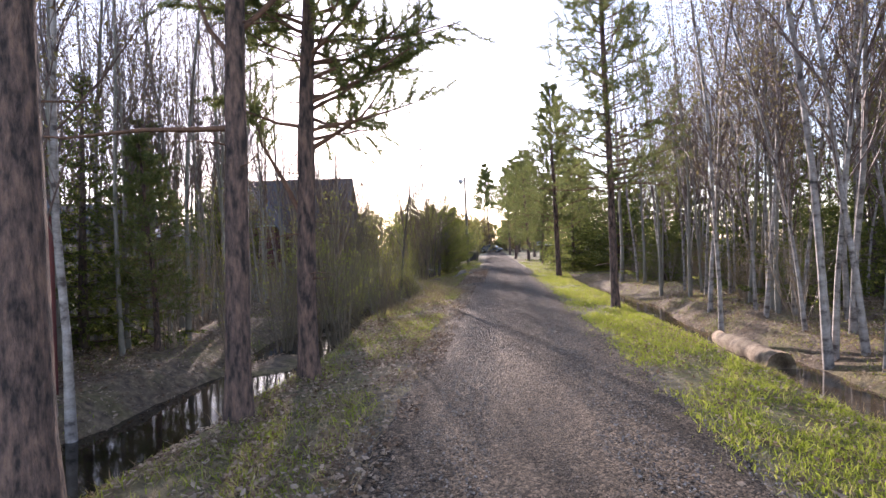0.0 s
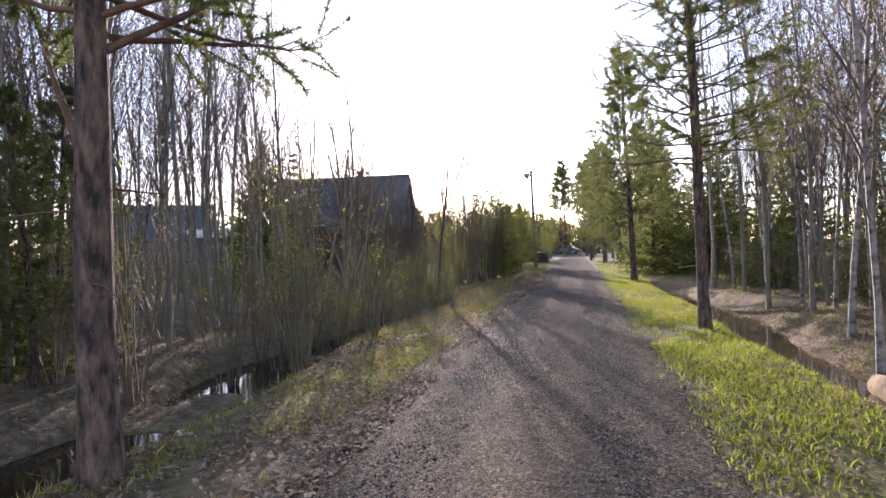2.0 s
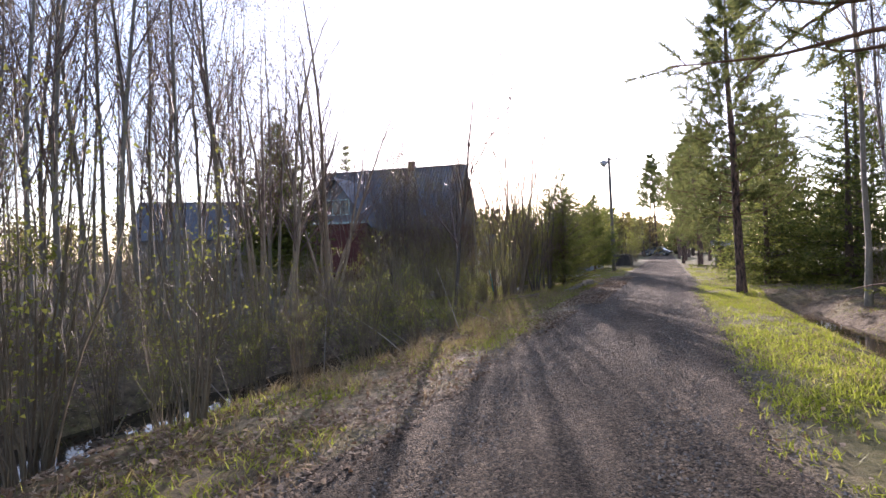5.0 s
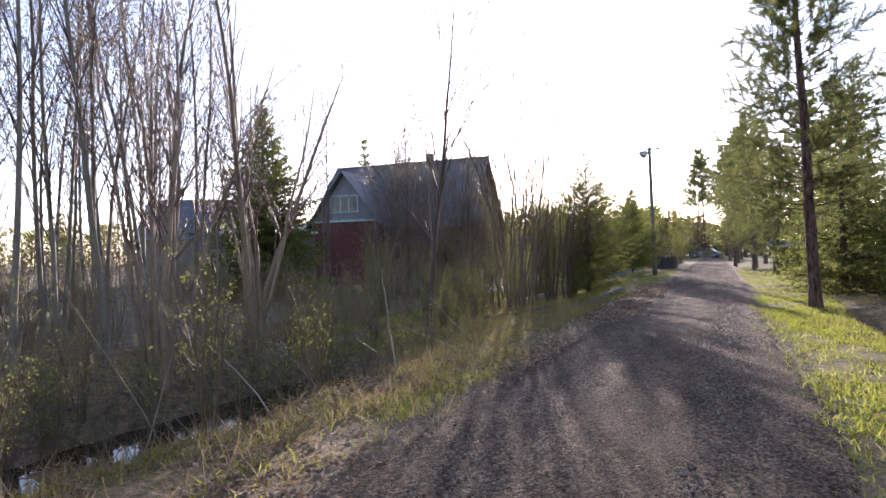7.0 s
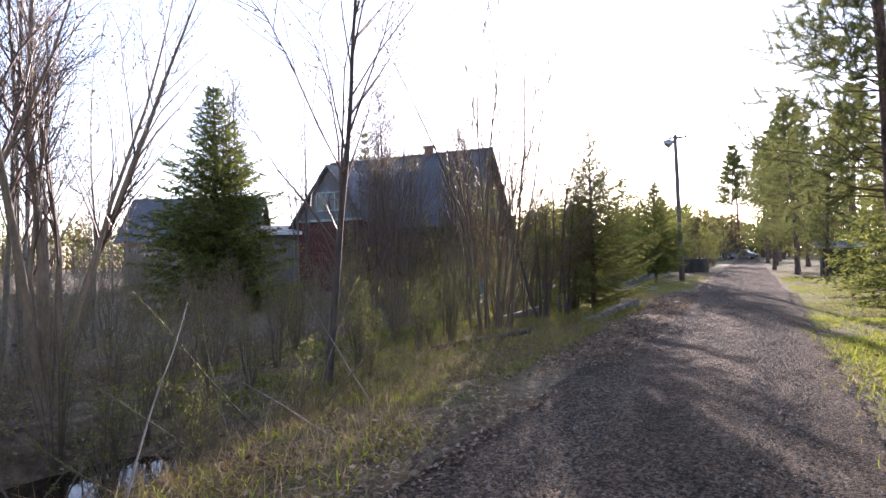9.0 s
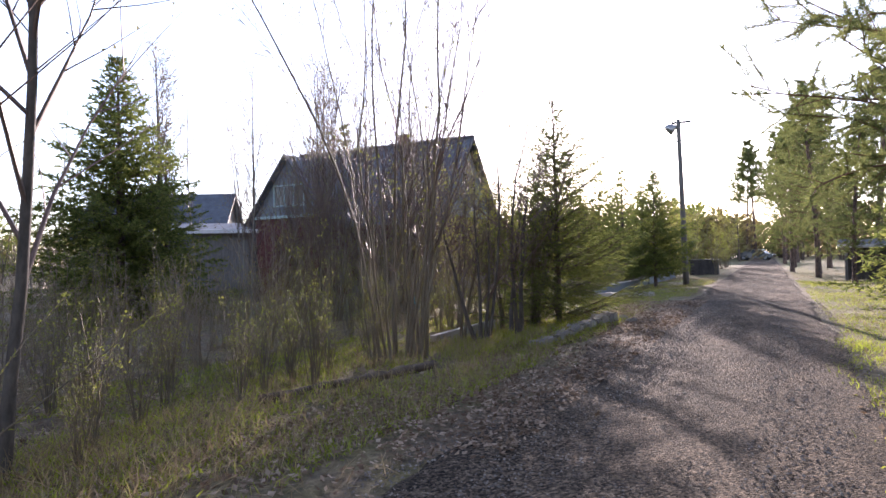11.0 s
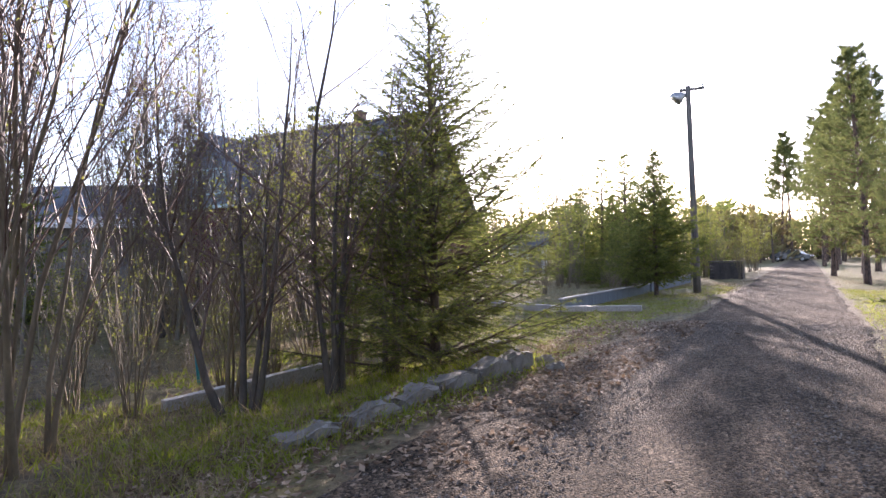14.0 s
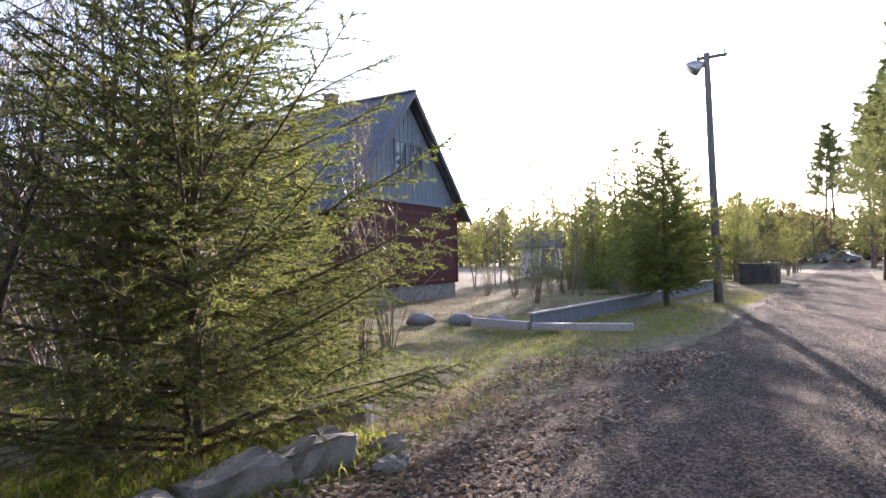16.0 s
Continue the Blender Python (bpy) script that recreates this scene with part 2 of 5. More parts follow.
# ---- mesh tools ----
class Cloud:
    """Gathers triangles, and makes one mesh of them."""

    def __init__(self):
        self.v, self.f, self.n = [], [], 0

    def add(self, v, f):
        v = np.asarray(v, float).reshape(-1, 3)
        self.v.append(v)
        self.f.append(np.asarray(f, int).reshape(-1, 3) + self.n)
        self.n += len(v)

    def tube(self, pts, radii, sides=5, cap=False):
        p = np.asarray(pts, float)
        k = len(p)
        d = np.gradient(p, axis=0)
        d /= np.linalg.norm(d, axis=1)[:, None] + 1e-9
        ref = np.where(np.abs(d[:, 2:3]) > 0.9, [[1.0, 0, 0]], [[0, 0, 1.0]])
        a = np.cross(d, ref)
        a /= np.linalg.norm(a, axis=1)[:, None] + 1e-9
        b = np.cross(d, a)
        ang = np.arange(sides) * 2 * np.pi / sides
        r = np.asarray(radii, float)[:, None, None]
        v = p[:, None, :] + r * (np.cos(ang)[None, :, None] * a[:, None, :] + np.sin(ang)[None, :, None] * b[:, None, :])
        i = np.arange(k - 1)[:, None] * sides
        j = np.arange(sides)[None, :]
        jn = (j + 1) % sides
        q = np.stack([i + j, i + jn, i + sides + jn, i + sides + j], -1).reshape(-1, 4)
        f = np.concatenate([q[:, [0, 1, 2]], q[:, [0, 2, 3]]])
        v = v.reshape(-1, 3)
        if cap:
            v = np.concatenate([v, p[[0, -1]]])
            c0, c1 = k * sides, k * sides + 1
            jj = np.arange(sides)
            jj2 = (jj + 1) % sides
            f = np.concatenate([f, np.stack([jj2, jj, np.full(sides, c0)], -1), np.stack([(k - 1) * sides + jj, (k - 1) * sides + jj2, np.full(sides, c1)], -1)])
        self.add(v, f)

    def blades(self, base, way, length, width, rng, bend=0.0):
        """Thin pointed triangles from base along way."""
        base, way = np.asarray(base, float), np.asarray(way, float)
        n = len(base)
        way = way / (np.linalg.norm(way, axis=1)[:, None] + 1e-9)
        s = np.cross(way, rng.normal(size=(n, 3)))
        s /= np.linalg.norm(s, axis=1)[:, None] + 1e-9
        l, w = np.broadcast_to(length, n)[:, None], np.broadcast_to(width, n)[:, None]
        tip = base + way * l
        if bend:
            mid = base + way * l * 0.55
            tip = tip + rng.normal(size=(n, 3)) * l * bend - np.array([0, 0, 1.0]) * l * bend * 0.6
            v = np.stack([base - s * w / 2, base + s * w / 2, mid + s * w * 0.4, mid - s * w * 0.4, tip], 1)
            k = np.arange(n)[:, None] * 5
            f = np.concatenate([k + [[0, 1, 2]], k + [[0, 2, 3]], k + [[3, 2, 4]]])
        else:
            v = np.stack([base - s * w / 2, base + s * w / 2, tip], 1)
            f = np.arange(3 * n).reshape(-1, 3)
        self.add(v, f)

    def leaves(self, at, size, rng, flat=False):
        """Small folded four-cornered leaves."""
        at = np.asarray(at, float)
        n = len(at)
        a = rng.normal(size=(n, 3))
        if flat:
            a[:, 2] *= 0.3
        a /= np.linalg.norm(a, axis=1)[:, None]
        b = np.cross(a, rng.normal(size=(n, 3)) * (0.35 if flat else 1) + (np.array([0, 0, 1.0]) if flat else 0))
        b /= np.linalg.norm(b, axis=1)[:, None] + 1e-9
        c = np.cross(a, b)
        s = np.broadcast_to(size, n)[:, None]
        v = np.stack([at - a * s * 0.5, at + b * s * 0.3 + c * s * 0.1, at + a * s * 0.5, at - b * s * 0.3 + c * s * 0.1], 1)
        k = np.arange(n)[:, None] * 4
        self.add(v, np.concatenate([k + [[0, 1, 2]], k + [[0, 2, 3]]]))

    def mesh(self, name, material, smooth=True):
        v = np.concatenate(self.v)
        f = np.concatenate(self.f)
        me = bpy.data.meshes.new(name)
        me.vertices.add(len(v))
        me.vertices.foreach_set("co", v.astype(np.float32).ravel())
        me.loops.add(len(f) * 3)
        me.loops.foreach_set("vertex_index", f.astype(np.int32).ravel())
        me.polygons.add(len(f))
        me.polygons.foreach_set("loop_start", np.arange(0, len(f) * 3, 3, dtype=np.int32))
        me.polygons.foreach_set("use_smooth", np.full(len(f), smooth))
        me.update(calc_edges=True)
        me.materials.append(material)
        return me


def holder(name, m, label, category, group="", kind=""):
    e = new(name)
    e.empty_display_size = 0.2
    e.matrix_basis = m
    return tagged(e, label, category, group, kind)


def under(name, mesh, parent, label="", m=None):
    o = new(name, mesh)
    o.parent = parent
    if m is not None:
        o.matrix_basis = m
    if label:
        tagged(o, label)
    return o


def part(name, bm, material, parent, label=""):
    me = bpy.data.meshes.new(name)
    bm.to_mesh(me)
    bm.free()
    me.materials.append(material)
    return under(name, me, parent, label)


def box(x0, y0, z0, x1, y1, z1, bevel=0.0, bm=None):
    bm = bm or bmesh.new()
    r = bmesh.ops.create_cube(bm, size=1.0, matrix=Matrix.Translation(((x0 + x1) / 2, (y0 + y1) / 2, (z0 + z1) / 2)) @ Matrix.Diagonal((abs(x1 - x0), abs(y1 - y0), abs(z1 - z0), 1)))
    if bevel:
        edges = list({e for v in r["verts"] for e in v.link_edges})
        bmesh.ops.bevel(bm, geom=edges, offset=bevel, segments=2, affect="EDGES")
    return bm


def prism(outline, axis, a, b):
    """A solid from an outline of (p, z) drawn across the axis 'x' or 'y', between a and b along it."""
    bm = bmesh.new()
    put = (lambda s, p, z: (s, p, z)) if axis == "x" else (lambda s, p, z: (p, s, z))
    lo = [bm.verts.new(put(a, p, z)) for p, z in outline]
    hi = [bm.verts.new(put(b, p, z)) for p, z in outline]
    n = len(outline)
    bm.faces.new(lo)
    bm.faces.new(hi[::-1])
    for i in range(n):
        bm.faces.new((lo[i], hi[i], hi[(i + 1) % n], lo[(i + 1) % n]))
    bmesh.ops.recalc_face_normals(bm, faces=bm.faces)
    return bm


# ---- the lie of the land ----
def centre(y):
    """The middle of the track."""
    y = np.asarray(y, float)
    return 0.35 + 0.093 * np.minimum(y, 35) + 0.082 * np.maximum(y - 35, 0)


def ease(a, b, t):
    t = np.clip((np.asarray(t, float) - a) / (b - a), 0, 1)
    return t * t * (3 - 2 * t)


def wave(x, y, s=1.0):
    return (np.sin(1.7 * s * x + 0.6 * s * y + 1) + np.sin(0.9 * s * y - 1.3 * s * x + 2.1) + np.sin(2.9 * s * x - 2.1 * s * y) * 0.6 + np.sin(3.7 * s * y + 1.1 * s * x + 4) * 0.5) / 3.1


def height(x, y):
    x, y = np.asarray(x, float), np.asarray(y, float)
    u = x - centre(y) + 0.22 * np.sin(y * 0.55) * ease(2.6, 3.6, np.abs(x - centre(y)))
    dl = 1 - ease(20.0, 23.5, y)
    dr = 1 - ease(26.0, 30.5, y)
    z = -0.06 * ease(1.45, 3.0, np.abs(u)) - 0.03 * np.clip(np.abs(u) / 1.5, 0, 1) ** 2
    left = -0.62 * ease(3.0, 4.0, -u) * dl + 0.5 * ease(5.0, 6.0, -u) * dl - 0.1 * ease(3.2, 5.0, -u) * (1 - dl)
    right = -0.52 * ease(2.75, 3.75, u) * dr + 0.42 * ease(4.15, 5.3, u) * dr
    bed = sum(ease(a, a + 0.6, y) * (1 - ease(b - 0.6, b, y)) for a, b in ((9.6, 12.3), (13.8, 15.4), (16.3, 17.5)))
    left = left + 0.2 * bed * np.exp(-((u + 4.5) / 0.75) ** 2)
    z = z + left + right
    rough = ease(1.5, 2.6, np.abs(u))
    z = z + rough * (0.045 * wave(x, y, 1.3) + 0.025 * wave(x, y, 4.1) + 0.012 * wave(y, x, 9.0))
    z = z + 0.1 * ease(6.0, 9.0, np.abs(u)) * wave(x, y, 0.5) + 0.07 * ease(4.3, 5.4, np.abs(u)) * np.maximum(wave(x, y, 2.2), 0)
    bank = x - (0.76 + 0.17 * (y - 30.2))
    z = z + 0.13 * np.exp(-((bank + 0.28) / 0.3) ** 2) * ease(28.6, 30.0, y) * (1 - ease(32.7, 33.3, y))
    return z


def steps(breaks):
    """Grid lines: from each break to the next in steps of the given size."""
    out = []
    for a, b, s in breaks:
        out.extend(np.arange(a, b - 1e-6, s))
    out.append(breaks[-1][1])
    return np.array(out)


def sheet(name, us, ys, zfun, material, follow=True):
    U, Y = np.meshgrid(us, ys)
    X = U + (centre(np.clip(Y, -20, 140)) if follow else 0)
    Z = zfun(X, Y, U)
    v = np.stack([X, Y, Z], -1).reshape(-1, 3)
    w = len(us)
    i = np.arange(len(ys) - 1)[:, None] * w + np.arange(w - 1)[None, :]
    q = np.stack([i, i + 1, i + w + 1, i + w], -1).reshape(-1, 4)
    c = Cloud()
    c.add(v, np.concatenate([q[:, [0, 1, 2]], q[:, [0, 2, 3]]]))
    me = c.mesh(name, material)
    return new(name, me), v, U.ravel(), Y.ravel()


us = steps([(-400, -60, 40), (-60, -24, 6), (-24, -9, 0.8), (-9, 9, 0.14), (9, 24, 0.8), (24, 60, 6), (60, 400, 40)])
ys = steps([(-60, -6, 6), (-6, 0, 0.5), (0, 46, 0.16), (46, 70, 0.5), (70, 130, 3), (130, 600, 47)])
ground, gv, gu, gy = sheet("ground", us, ys, lambda x, y, u: height(x, y) - 0.012, SOIL)
tagged(ground, "brown forest soil with moss, dead leaves and ditch banks", "ground", kind="structure")
verge = ease(1.3, 1.9, gu) * (1 - ease(2.7, 3.5, gu)) * 0.85 + 0.35 * ease(1.4, 2.4, -gu) * (1 - ease(3.2, 4.2, -gu))
verge = np.maximum(verge, 0.6 * ease(30, 34, gy) * ease(1.5, 2.5, np.abs(gu)) * (1 - ease(12, 20, np.abs(gu))))
at = ground.data.attributes.new("verge", "FLOAT", "POINT")
at.data.foreach_set("value", verge.astype(np.float32))


def road_z(x, y, u):
    edge = 1.42 + 0.1 * wave(x * 0, y, 1.1) + 0.06 * wave(u, y, 5.0) + 0.5 * ease(26, 31, y) * (1 - ease(34, 40, y)) * (u < 0)
    ruts = -0.018 * (np.exp(-((u - 0.72) / 0.22) ** 2) + np.exp(-((u + 0.72) / 0.22) ** 2))
    return height(x, y) + 0.012 + ruts + 0.006 * wave(x, y, 6.0) - 0.075 * ease(-0.12, 0.14, np.abs(u) - edge)


road, *_ = sheet("road", steps([(-2.3, 2.3, 0.07)]), steps([(-6, 0, 0.4), (0, 45, 0.1), (45, 70, 0.4), (70, 128, 2)]), road_z, GRAVEL)
tagged(road, "narrow grey gravel track with worn wheel ruts and loose stones", "road", kind="structure")

for side, a, b, y1, level in ((-1, -5.7, -3.3, 23.0, -0.56), (1, 3.2, 4.7, 27.5, -0.545)):
    w, *_ = sheet("water", steps([(a, b, 0.3)]), steps([(-6, y1, 0.5)]), lambda x, y, u: x * 0 + level, WATER if side < 0 else SILT_WATER)
    tagged(w, "still dark ditch water mirroring the bare trees" if side < 0 else "shallow dark water in a grassy roadside ditch", "water", kind="structure")

# ---- trees and shrubs ----
UP = np.array([0, 0, 1.0])


def wiggle(rng, start, way, length, n, bend, droop=0.0, rise=0.0):
    """A path of n points that wanders as a limb does."""
    pts = [np.asarray(start, float)]
    d = np.asarray(way, float) / np.linalg.norm(way)
    s = length / (n - 1)
    for i in range(n - 1):
        d = d + rng.normal(size=3) * bend + UP * (rise - droop * (i / n))
        d /= np.linalg.norm(d)
        pts.append(pts[-1] + d * s)
    return np.array(pts)


def side_way(rng, along, spread):
    """A way that leaves 'along' at about the given angle."""
    p = np.cross(along, rng.normal(size=3))
    p /= np.linalg.norm(p) + 1e-9
    return along * math.cos(spread) + p * math.sin(spread)


def tree_parts(name, meshes, m, label, category, group=""):
    e = holder(name, m, label, category, group)
    for n, me in meshes:
        o = under(n, me, e)
        if n != "trunk":
            tagged(o, kind="stuff")
    return e


def broadleaf(seed, h, r, limbs, first, twigs, leaf, leaf_size, bark, twig_bark, leaf_mat, stems=1, spread=0.1, sides=7, lean=0.02, limb_len=0.28, angle=0.6, fork=3, clump=0.16, limb_r=0.42, twig_r=0.0035):
    """A bare spring tree or shrub: stems, limbs, twigs and sparse opening buds."""
    rng = np.random.default_rng(seed)
    wood, fine, green = Cloud(), Cloud(), Cloud()
    spots = []
    for s in range(stems):
        az = rng.uniform(0, 2 * np.pi)
        out = np.array([math.cos(az), math.sin(az), 0])
        hh = h * (1 if stems == 1 else rng.uniform(0.55, 1.0))
        rr = r * (1 if stems == 1 else rng.uniform(0.5, 1.0))
        w = UP + out * (spread * rng.uniform(0.2, 1.6) if stems > 1 else lean)
        n = 10 if h > 6 else 7
        base = out * (0.0 if stems == 1 else rng.uniform(0.02, clump) * min(1.0, h / 4)) - UP * 0.12
        p = wiggle(rng, base, w, hh, n, 0.035 if stems == 1 else 0.07, 0, 0.015 if stems == 1 else 0.05)
        t = np.linspace(0, 1, n)
        rad = rr * (1 - t) ** 0.8 + 0.004
        rad[0] *= 1.35
        wood.tube(p, rad, sides)
        for i in range(limbs):
            k = first + (0.97 - first) * (i + rng.uniform(0, 1)) / limbs
            j = min(int(k * (n - 1)), n - 2)
            at_ = p[j] + (p[j + 1] - p[j]) * (k * (n - 1) - j)
            along = p[j + 1] - p[j]
            along /= np.linalg.norm(along)
            ln = hh * limb_len * (1.15 - 0.75 * k) * rng.uniform(0.6, 1.25)
            lp = wiggle(rng, at_, side_way(rng, along, angle * rng.uniform(0.6, 1.3)), ln, 4, 0.1, 0.02, 0.05)
            lr = np.interp(k, t, rad) * limb_r
            fine.tube(lp, np.linspace(max(lr, twig_r), twig_r * 0.85, 4), 3)
            for q in range(twigs):
                kk = rng.uniform(0.25, 1.0)
                jj = min(int(kk * 3), 2)
                ta = lp[jj] + (lp[jj + 1] - lp[jj]) * (kk * 3 - jj)
                al = lp[jj + 1] - lp[jj]
                al /= np.linalg.norm(al)
                tp = wiggle(rng, ta, side_way(rng, al, 0.65), ln * rng.uniform(0.25, 0.55), fork, 0.14, 0.05, 0.03)
                fine.tube(tp, np.linspace(max(twig_r, lr * 0.35), twig_r * 0.5, fork), 3)
                spots.append(tp[-1])
                spots.append(tp[1])
            spots.append(lp[-1])
    spots = np.array(spots)
    pick = rng.integers(0, len(spots), leaf)
    size = leaf_size * rng.uniform(0.7, 1.6, leaf)
    green.blades(spots[pick] + rng.normal(size=(leaf, 3)) * 0.07 * max(1, h / 6), rng.normal(size=(leaf, 3)), size, size * 0.7, rng)
    return [("trunk" if stems == 1 else "stem_clump", wood.mesh("stem", bark)), ("branchwork", fine.mesh("branchwork", twig_bark)), ("foliage", green.mesh("foliage", leaf_mat, False))]


def tufts(cloud, at_, way, rng, count, length, width):
    """Needles that stand out round the shoots."""
    at_ = np.repeat(at_, count, 0)
    way = np.repeat(way, count, 0)
    n = len(at_)
    back = rng.uniform(-0.1, 0.02, (n, 1))
    cloud.blades(at_ + way * back, way * 0.5 + rng.normal(size=(n, 3)) * 0.6, length * rng.uniform(0.7, 1.2, n), width, rng)


def pine(seed, h, r, first, whorls, reach, needles=16, nl=0.09, nw=0.007, lean=(0, 0), bare=(), fork=None, dead=0, per=5, shoots=7, spots=2):
    """A Scots pine: scaly trunk, whorled limbs, needle tufts at the shoots. bare: extra limbs as (z, azimuth, length, rise)."""
    rng = np.random.default_rng(seed)
    wood, limb, green = Cloud(), Cloud(), Cloud()
    n = 16
    p = wiggle(rng, (0, 0, -0.15), UP + np.array([lean[0], lean[1], 0]), h, n, 0.012, 0, 0.0)
    t = np.linspace(0, 1, n)
    rad = r * (1 - t) ** 0.65 + 0.012
    rad[0] *= 1.3
    wood.tube(p, rad, 12)
    at_, ways = [], []

    def bough(start, az, ln, rise, rr, leafy_from):
        w = np.array([math.cos(az), math.sin(az), rise])
        lp = wiggle(rng, start, w, ln, 7, 0.1, 0.0, 0.035)
        limb.tube(lp, np.linspace(rr, 0.006, 7), 5 if spots > 2 else 3)
        for q in range(shoots):
            k = leafy_from + (1 - leafy_from) * (q + rng.uniform(0, 1)) / shoots
            j = min(int(k * 6), 5)
            s = lp[j] + (lp[j + 1] - lp[j]) * (k * 6 - j)
            al = lp[j + 1] - lp[j]
            al /= np.linalg.norm(al)
            tp = wiggle(rng, s, side_way(rng, al, 0.8), ln * rng.uniform(0.14, 0.32), 4, 0.16, 0, 0.06)
            limb.tube(tp[[0, 2, 3]] if spots > 2 else tp[[0, 3]], [0.007, 0.005, 0.003][: 3 if spots > 2 else 2], 3)
            for a in range(spots):
                k2 = 1 - a * 0.85 / spots
                j2 = min(int(k2 * 3), 2)
                d = tp[j2 + 1] - tp[j2]
                at_.append(tp[j2] + d * (k2 * 3 - j2))
                ways.append(d / np.linalg.norm(d))
        d = lp[-1] - lp[-2]
        at_.append(lp[-1])
        ways.append(d / np.linalg.norm(d))

    def on_trunk(z):
        k = min(z / h, 0.995) * (n - 1)
        j = int(k)
        return p[j] + (p[j + 1] - p[j]) * (k - j)

    for i in range(whorls):
        z = first + (h - 0.15 - first) * (i + 0.5) / whorls
        k = (z - first) / (h - first)
        for q in range(per):
            ln = reach * (0.55 + 0.6 * math.sin(math.pi * min(1, 0.25 + 0.8 * k))) * rng.uniform(0.6, 1.15) * (1 - 0.55 * k)
            bough(on_trunk(z + rng.uniform(-0.15, 0.15)), q * 2 * np.pi / per + i * 1.1 + rng.uniform(-0.4, 0.4), ln, 0.05 + 0.5 * k, (0.009 + 0.011 * (1 - k)) * (h / 10), 0.3)
    for z, az, ln, rise, rr, leaf_from in bare:
        bough(on_trunk(z), az, ln, rise, rr, leaf_from)
    for i in range(dead):
        z = rng.uniform(first * 0.35, first)
        az = rng.uniform(0, 6.28)
        lp = wiggle(rng, on_trunk(z), (math.cos(az), math.sin(az), 0.1), reach * rng.uniform(0.15, 0.45), 4, 0.12, 0.05)
        limb.tube(lp, np.linspace(0.011, 0.003, 4), 4)
    at_, ways = np.array(at_), np.array(ways)
    tufts(green, at_, ways, rng, needles, nl, nw)
    return [("trunk", wood.mesh("trunk", PINE_BARK)), ("branchwork", limb.mesh("branchwork", PINE_LIMB)), ("crown", green.mesh("crown", PINE_NEEDLE, False))]


def spruce(seed, h, r, first, step, per, slope, twig_gap, needles, nl, nw, rise=0.12, base_reach=None, near=False):
    """A spruce: straight trunk, drooping whorls, side twigs hung with short needles."""
    rng = np.random.default_rng(seed)
    wood, limb, green = Cloud(), Cloud(), Cloud()
    p = wiggle(rng, (0, 0, -0.15), UP, h + 0.15, 10, 0.008)
    wood.tube(p, r * (1 - np.linspace(0, 1, 10)) ** 0.85 + 0.006, 10)
    bases, ways = [], []
    z = first
    while z < h - 0.1:
        j = min(z / h, 0.99) * 9
        c = p[int(j)] + (p[int(j) + 1] - p[int(j)]) * (j - int(j))
        ln0 = min((h - z) * slope, base_reach or 99) + 0.06
        for q in range(per):
            az = q * 2 * np.pi / per + z * 4.1 + rng.uniform(-0.35, 0.35)
            ln = ln0 * rng.uniform(0.65, 1.12)
            k = z / h
            lp = wiggle(rng, c + UP * rng.uniform(-0.1, 0.1), (math.cos(az), math.sin(az), -0.12 + rise + 0.75 * k ** 2), ln, 6, 0.05, 0.1 * (1 - k), 0.05)
            limb.tube(lp, np.linspace(0.006 + 0.012 * ln / 2, 0.0025, 6), 4 if near else 3)
            m = max(3, int(ln / twig_gap))
            for i in range(m):
                kk = (i + 0.6) / m
                jj = min(int(kk * 5), 4)
                s = lp[jj] + (lp[jj + 1] - lp[jj]) * (kk * 5 - jj)
                al = lp[jj + 1] - lp[jj]
                al /= np.linalg.norm(al)
                flat = np.cross(al, UP) * (1 if i % 2 else -1)
                tl = (0.1 + 0.34 * ln * (1 - kk) ** 0.7) * rng.uniform(0.5, 1.1)
                w = al * 0.75 + flat * 0.75 - UP * rng.uniform(0.0, 0.5)
                w /= np.linalg.norm(w)
                e = s + w * tl - UP * tl * 0.12
                if near:
                    limb.tube([s, (s + e) / 2 + UP * 0.01, e], [0.004, 0.003, 0.0015], 3)
                else:
                    limb.add([s - UP * 0.006, s + UP * 0.006, e], [(0, 1, 2)])
                cnt = max(4, int(needles * tl / 0.3))
                g = rng.uniform(0.05, 1.0, cnt)[:, None]
                bases.append(s + (e - s) * g)
                ways.append(np.repeat(w[None], cnt, 0))
            cnt = max(5, int(needles * ln * 0.5 / 0.3))
            g = rng.uniform(0.45, 1, cnt)
            idx = np.minimum((g * 5).astype(int), 4)
            bases.append(lp[idx] + (lp[idx + 1] - lp[idx]) * (g * 5 - idx)[:, None])
            ways.append((lp[idx + 1] - lp[idx]) / np.linalg.norm(lp[idx + 1] - lp[idx], axis=1)[:, None])
        z += step * rng.uniform(0.8, 1.2)
    b, w = np.concatenate(bases), np.concatenate(ways)
    green.blades(b, w * 0.75 + rng.normal(size=b.shape) * 0.5, nl * rng.uniform(0.7, 1.2, len(b)), nw, rng)
    return [("trunk", wood.mesh("trunk", SPRUCE_BARK)), ("branchwork", limb.mesh("branchwork", SPRUCE_BARK)), ("crown", green.mesh("crown", SPRUCE_NEEDLE, False))]


def stand(x, y, turn=0.0, s=1.0, tx=0.0, ty=0.0):
    return pose(x, y, float(height(x, y)), tx, ty, turn) @ Matrix.Diagonal((s, s, s, 1))


def plant(proto, name, x, y, label, category, group="", turn=0.0, s=1.0, tx=0.0, ty=0.0):
    return tree_parts(name, proto, stand(x, y, turn, s, tx, ty), label, category, group)


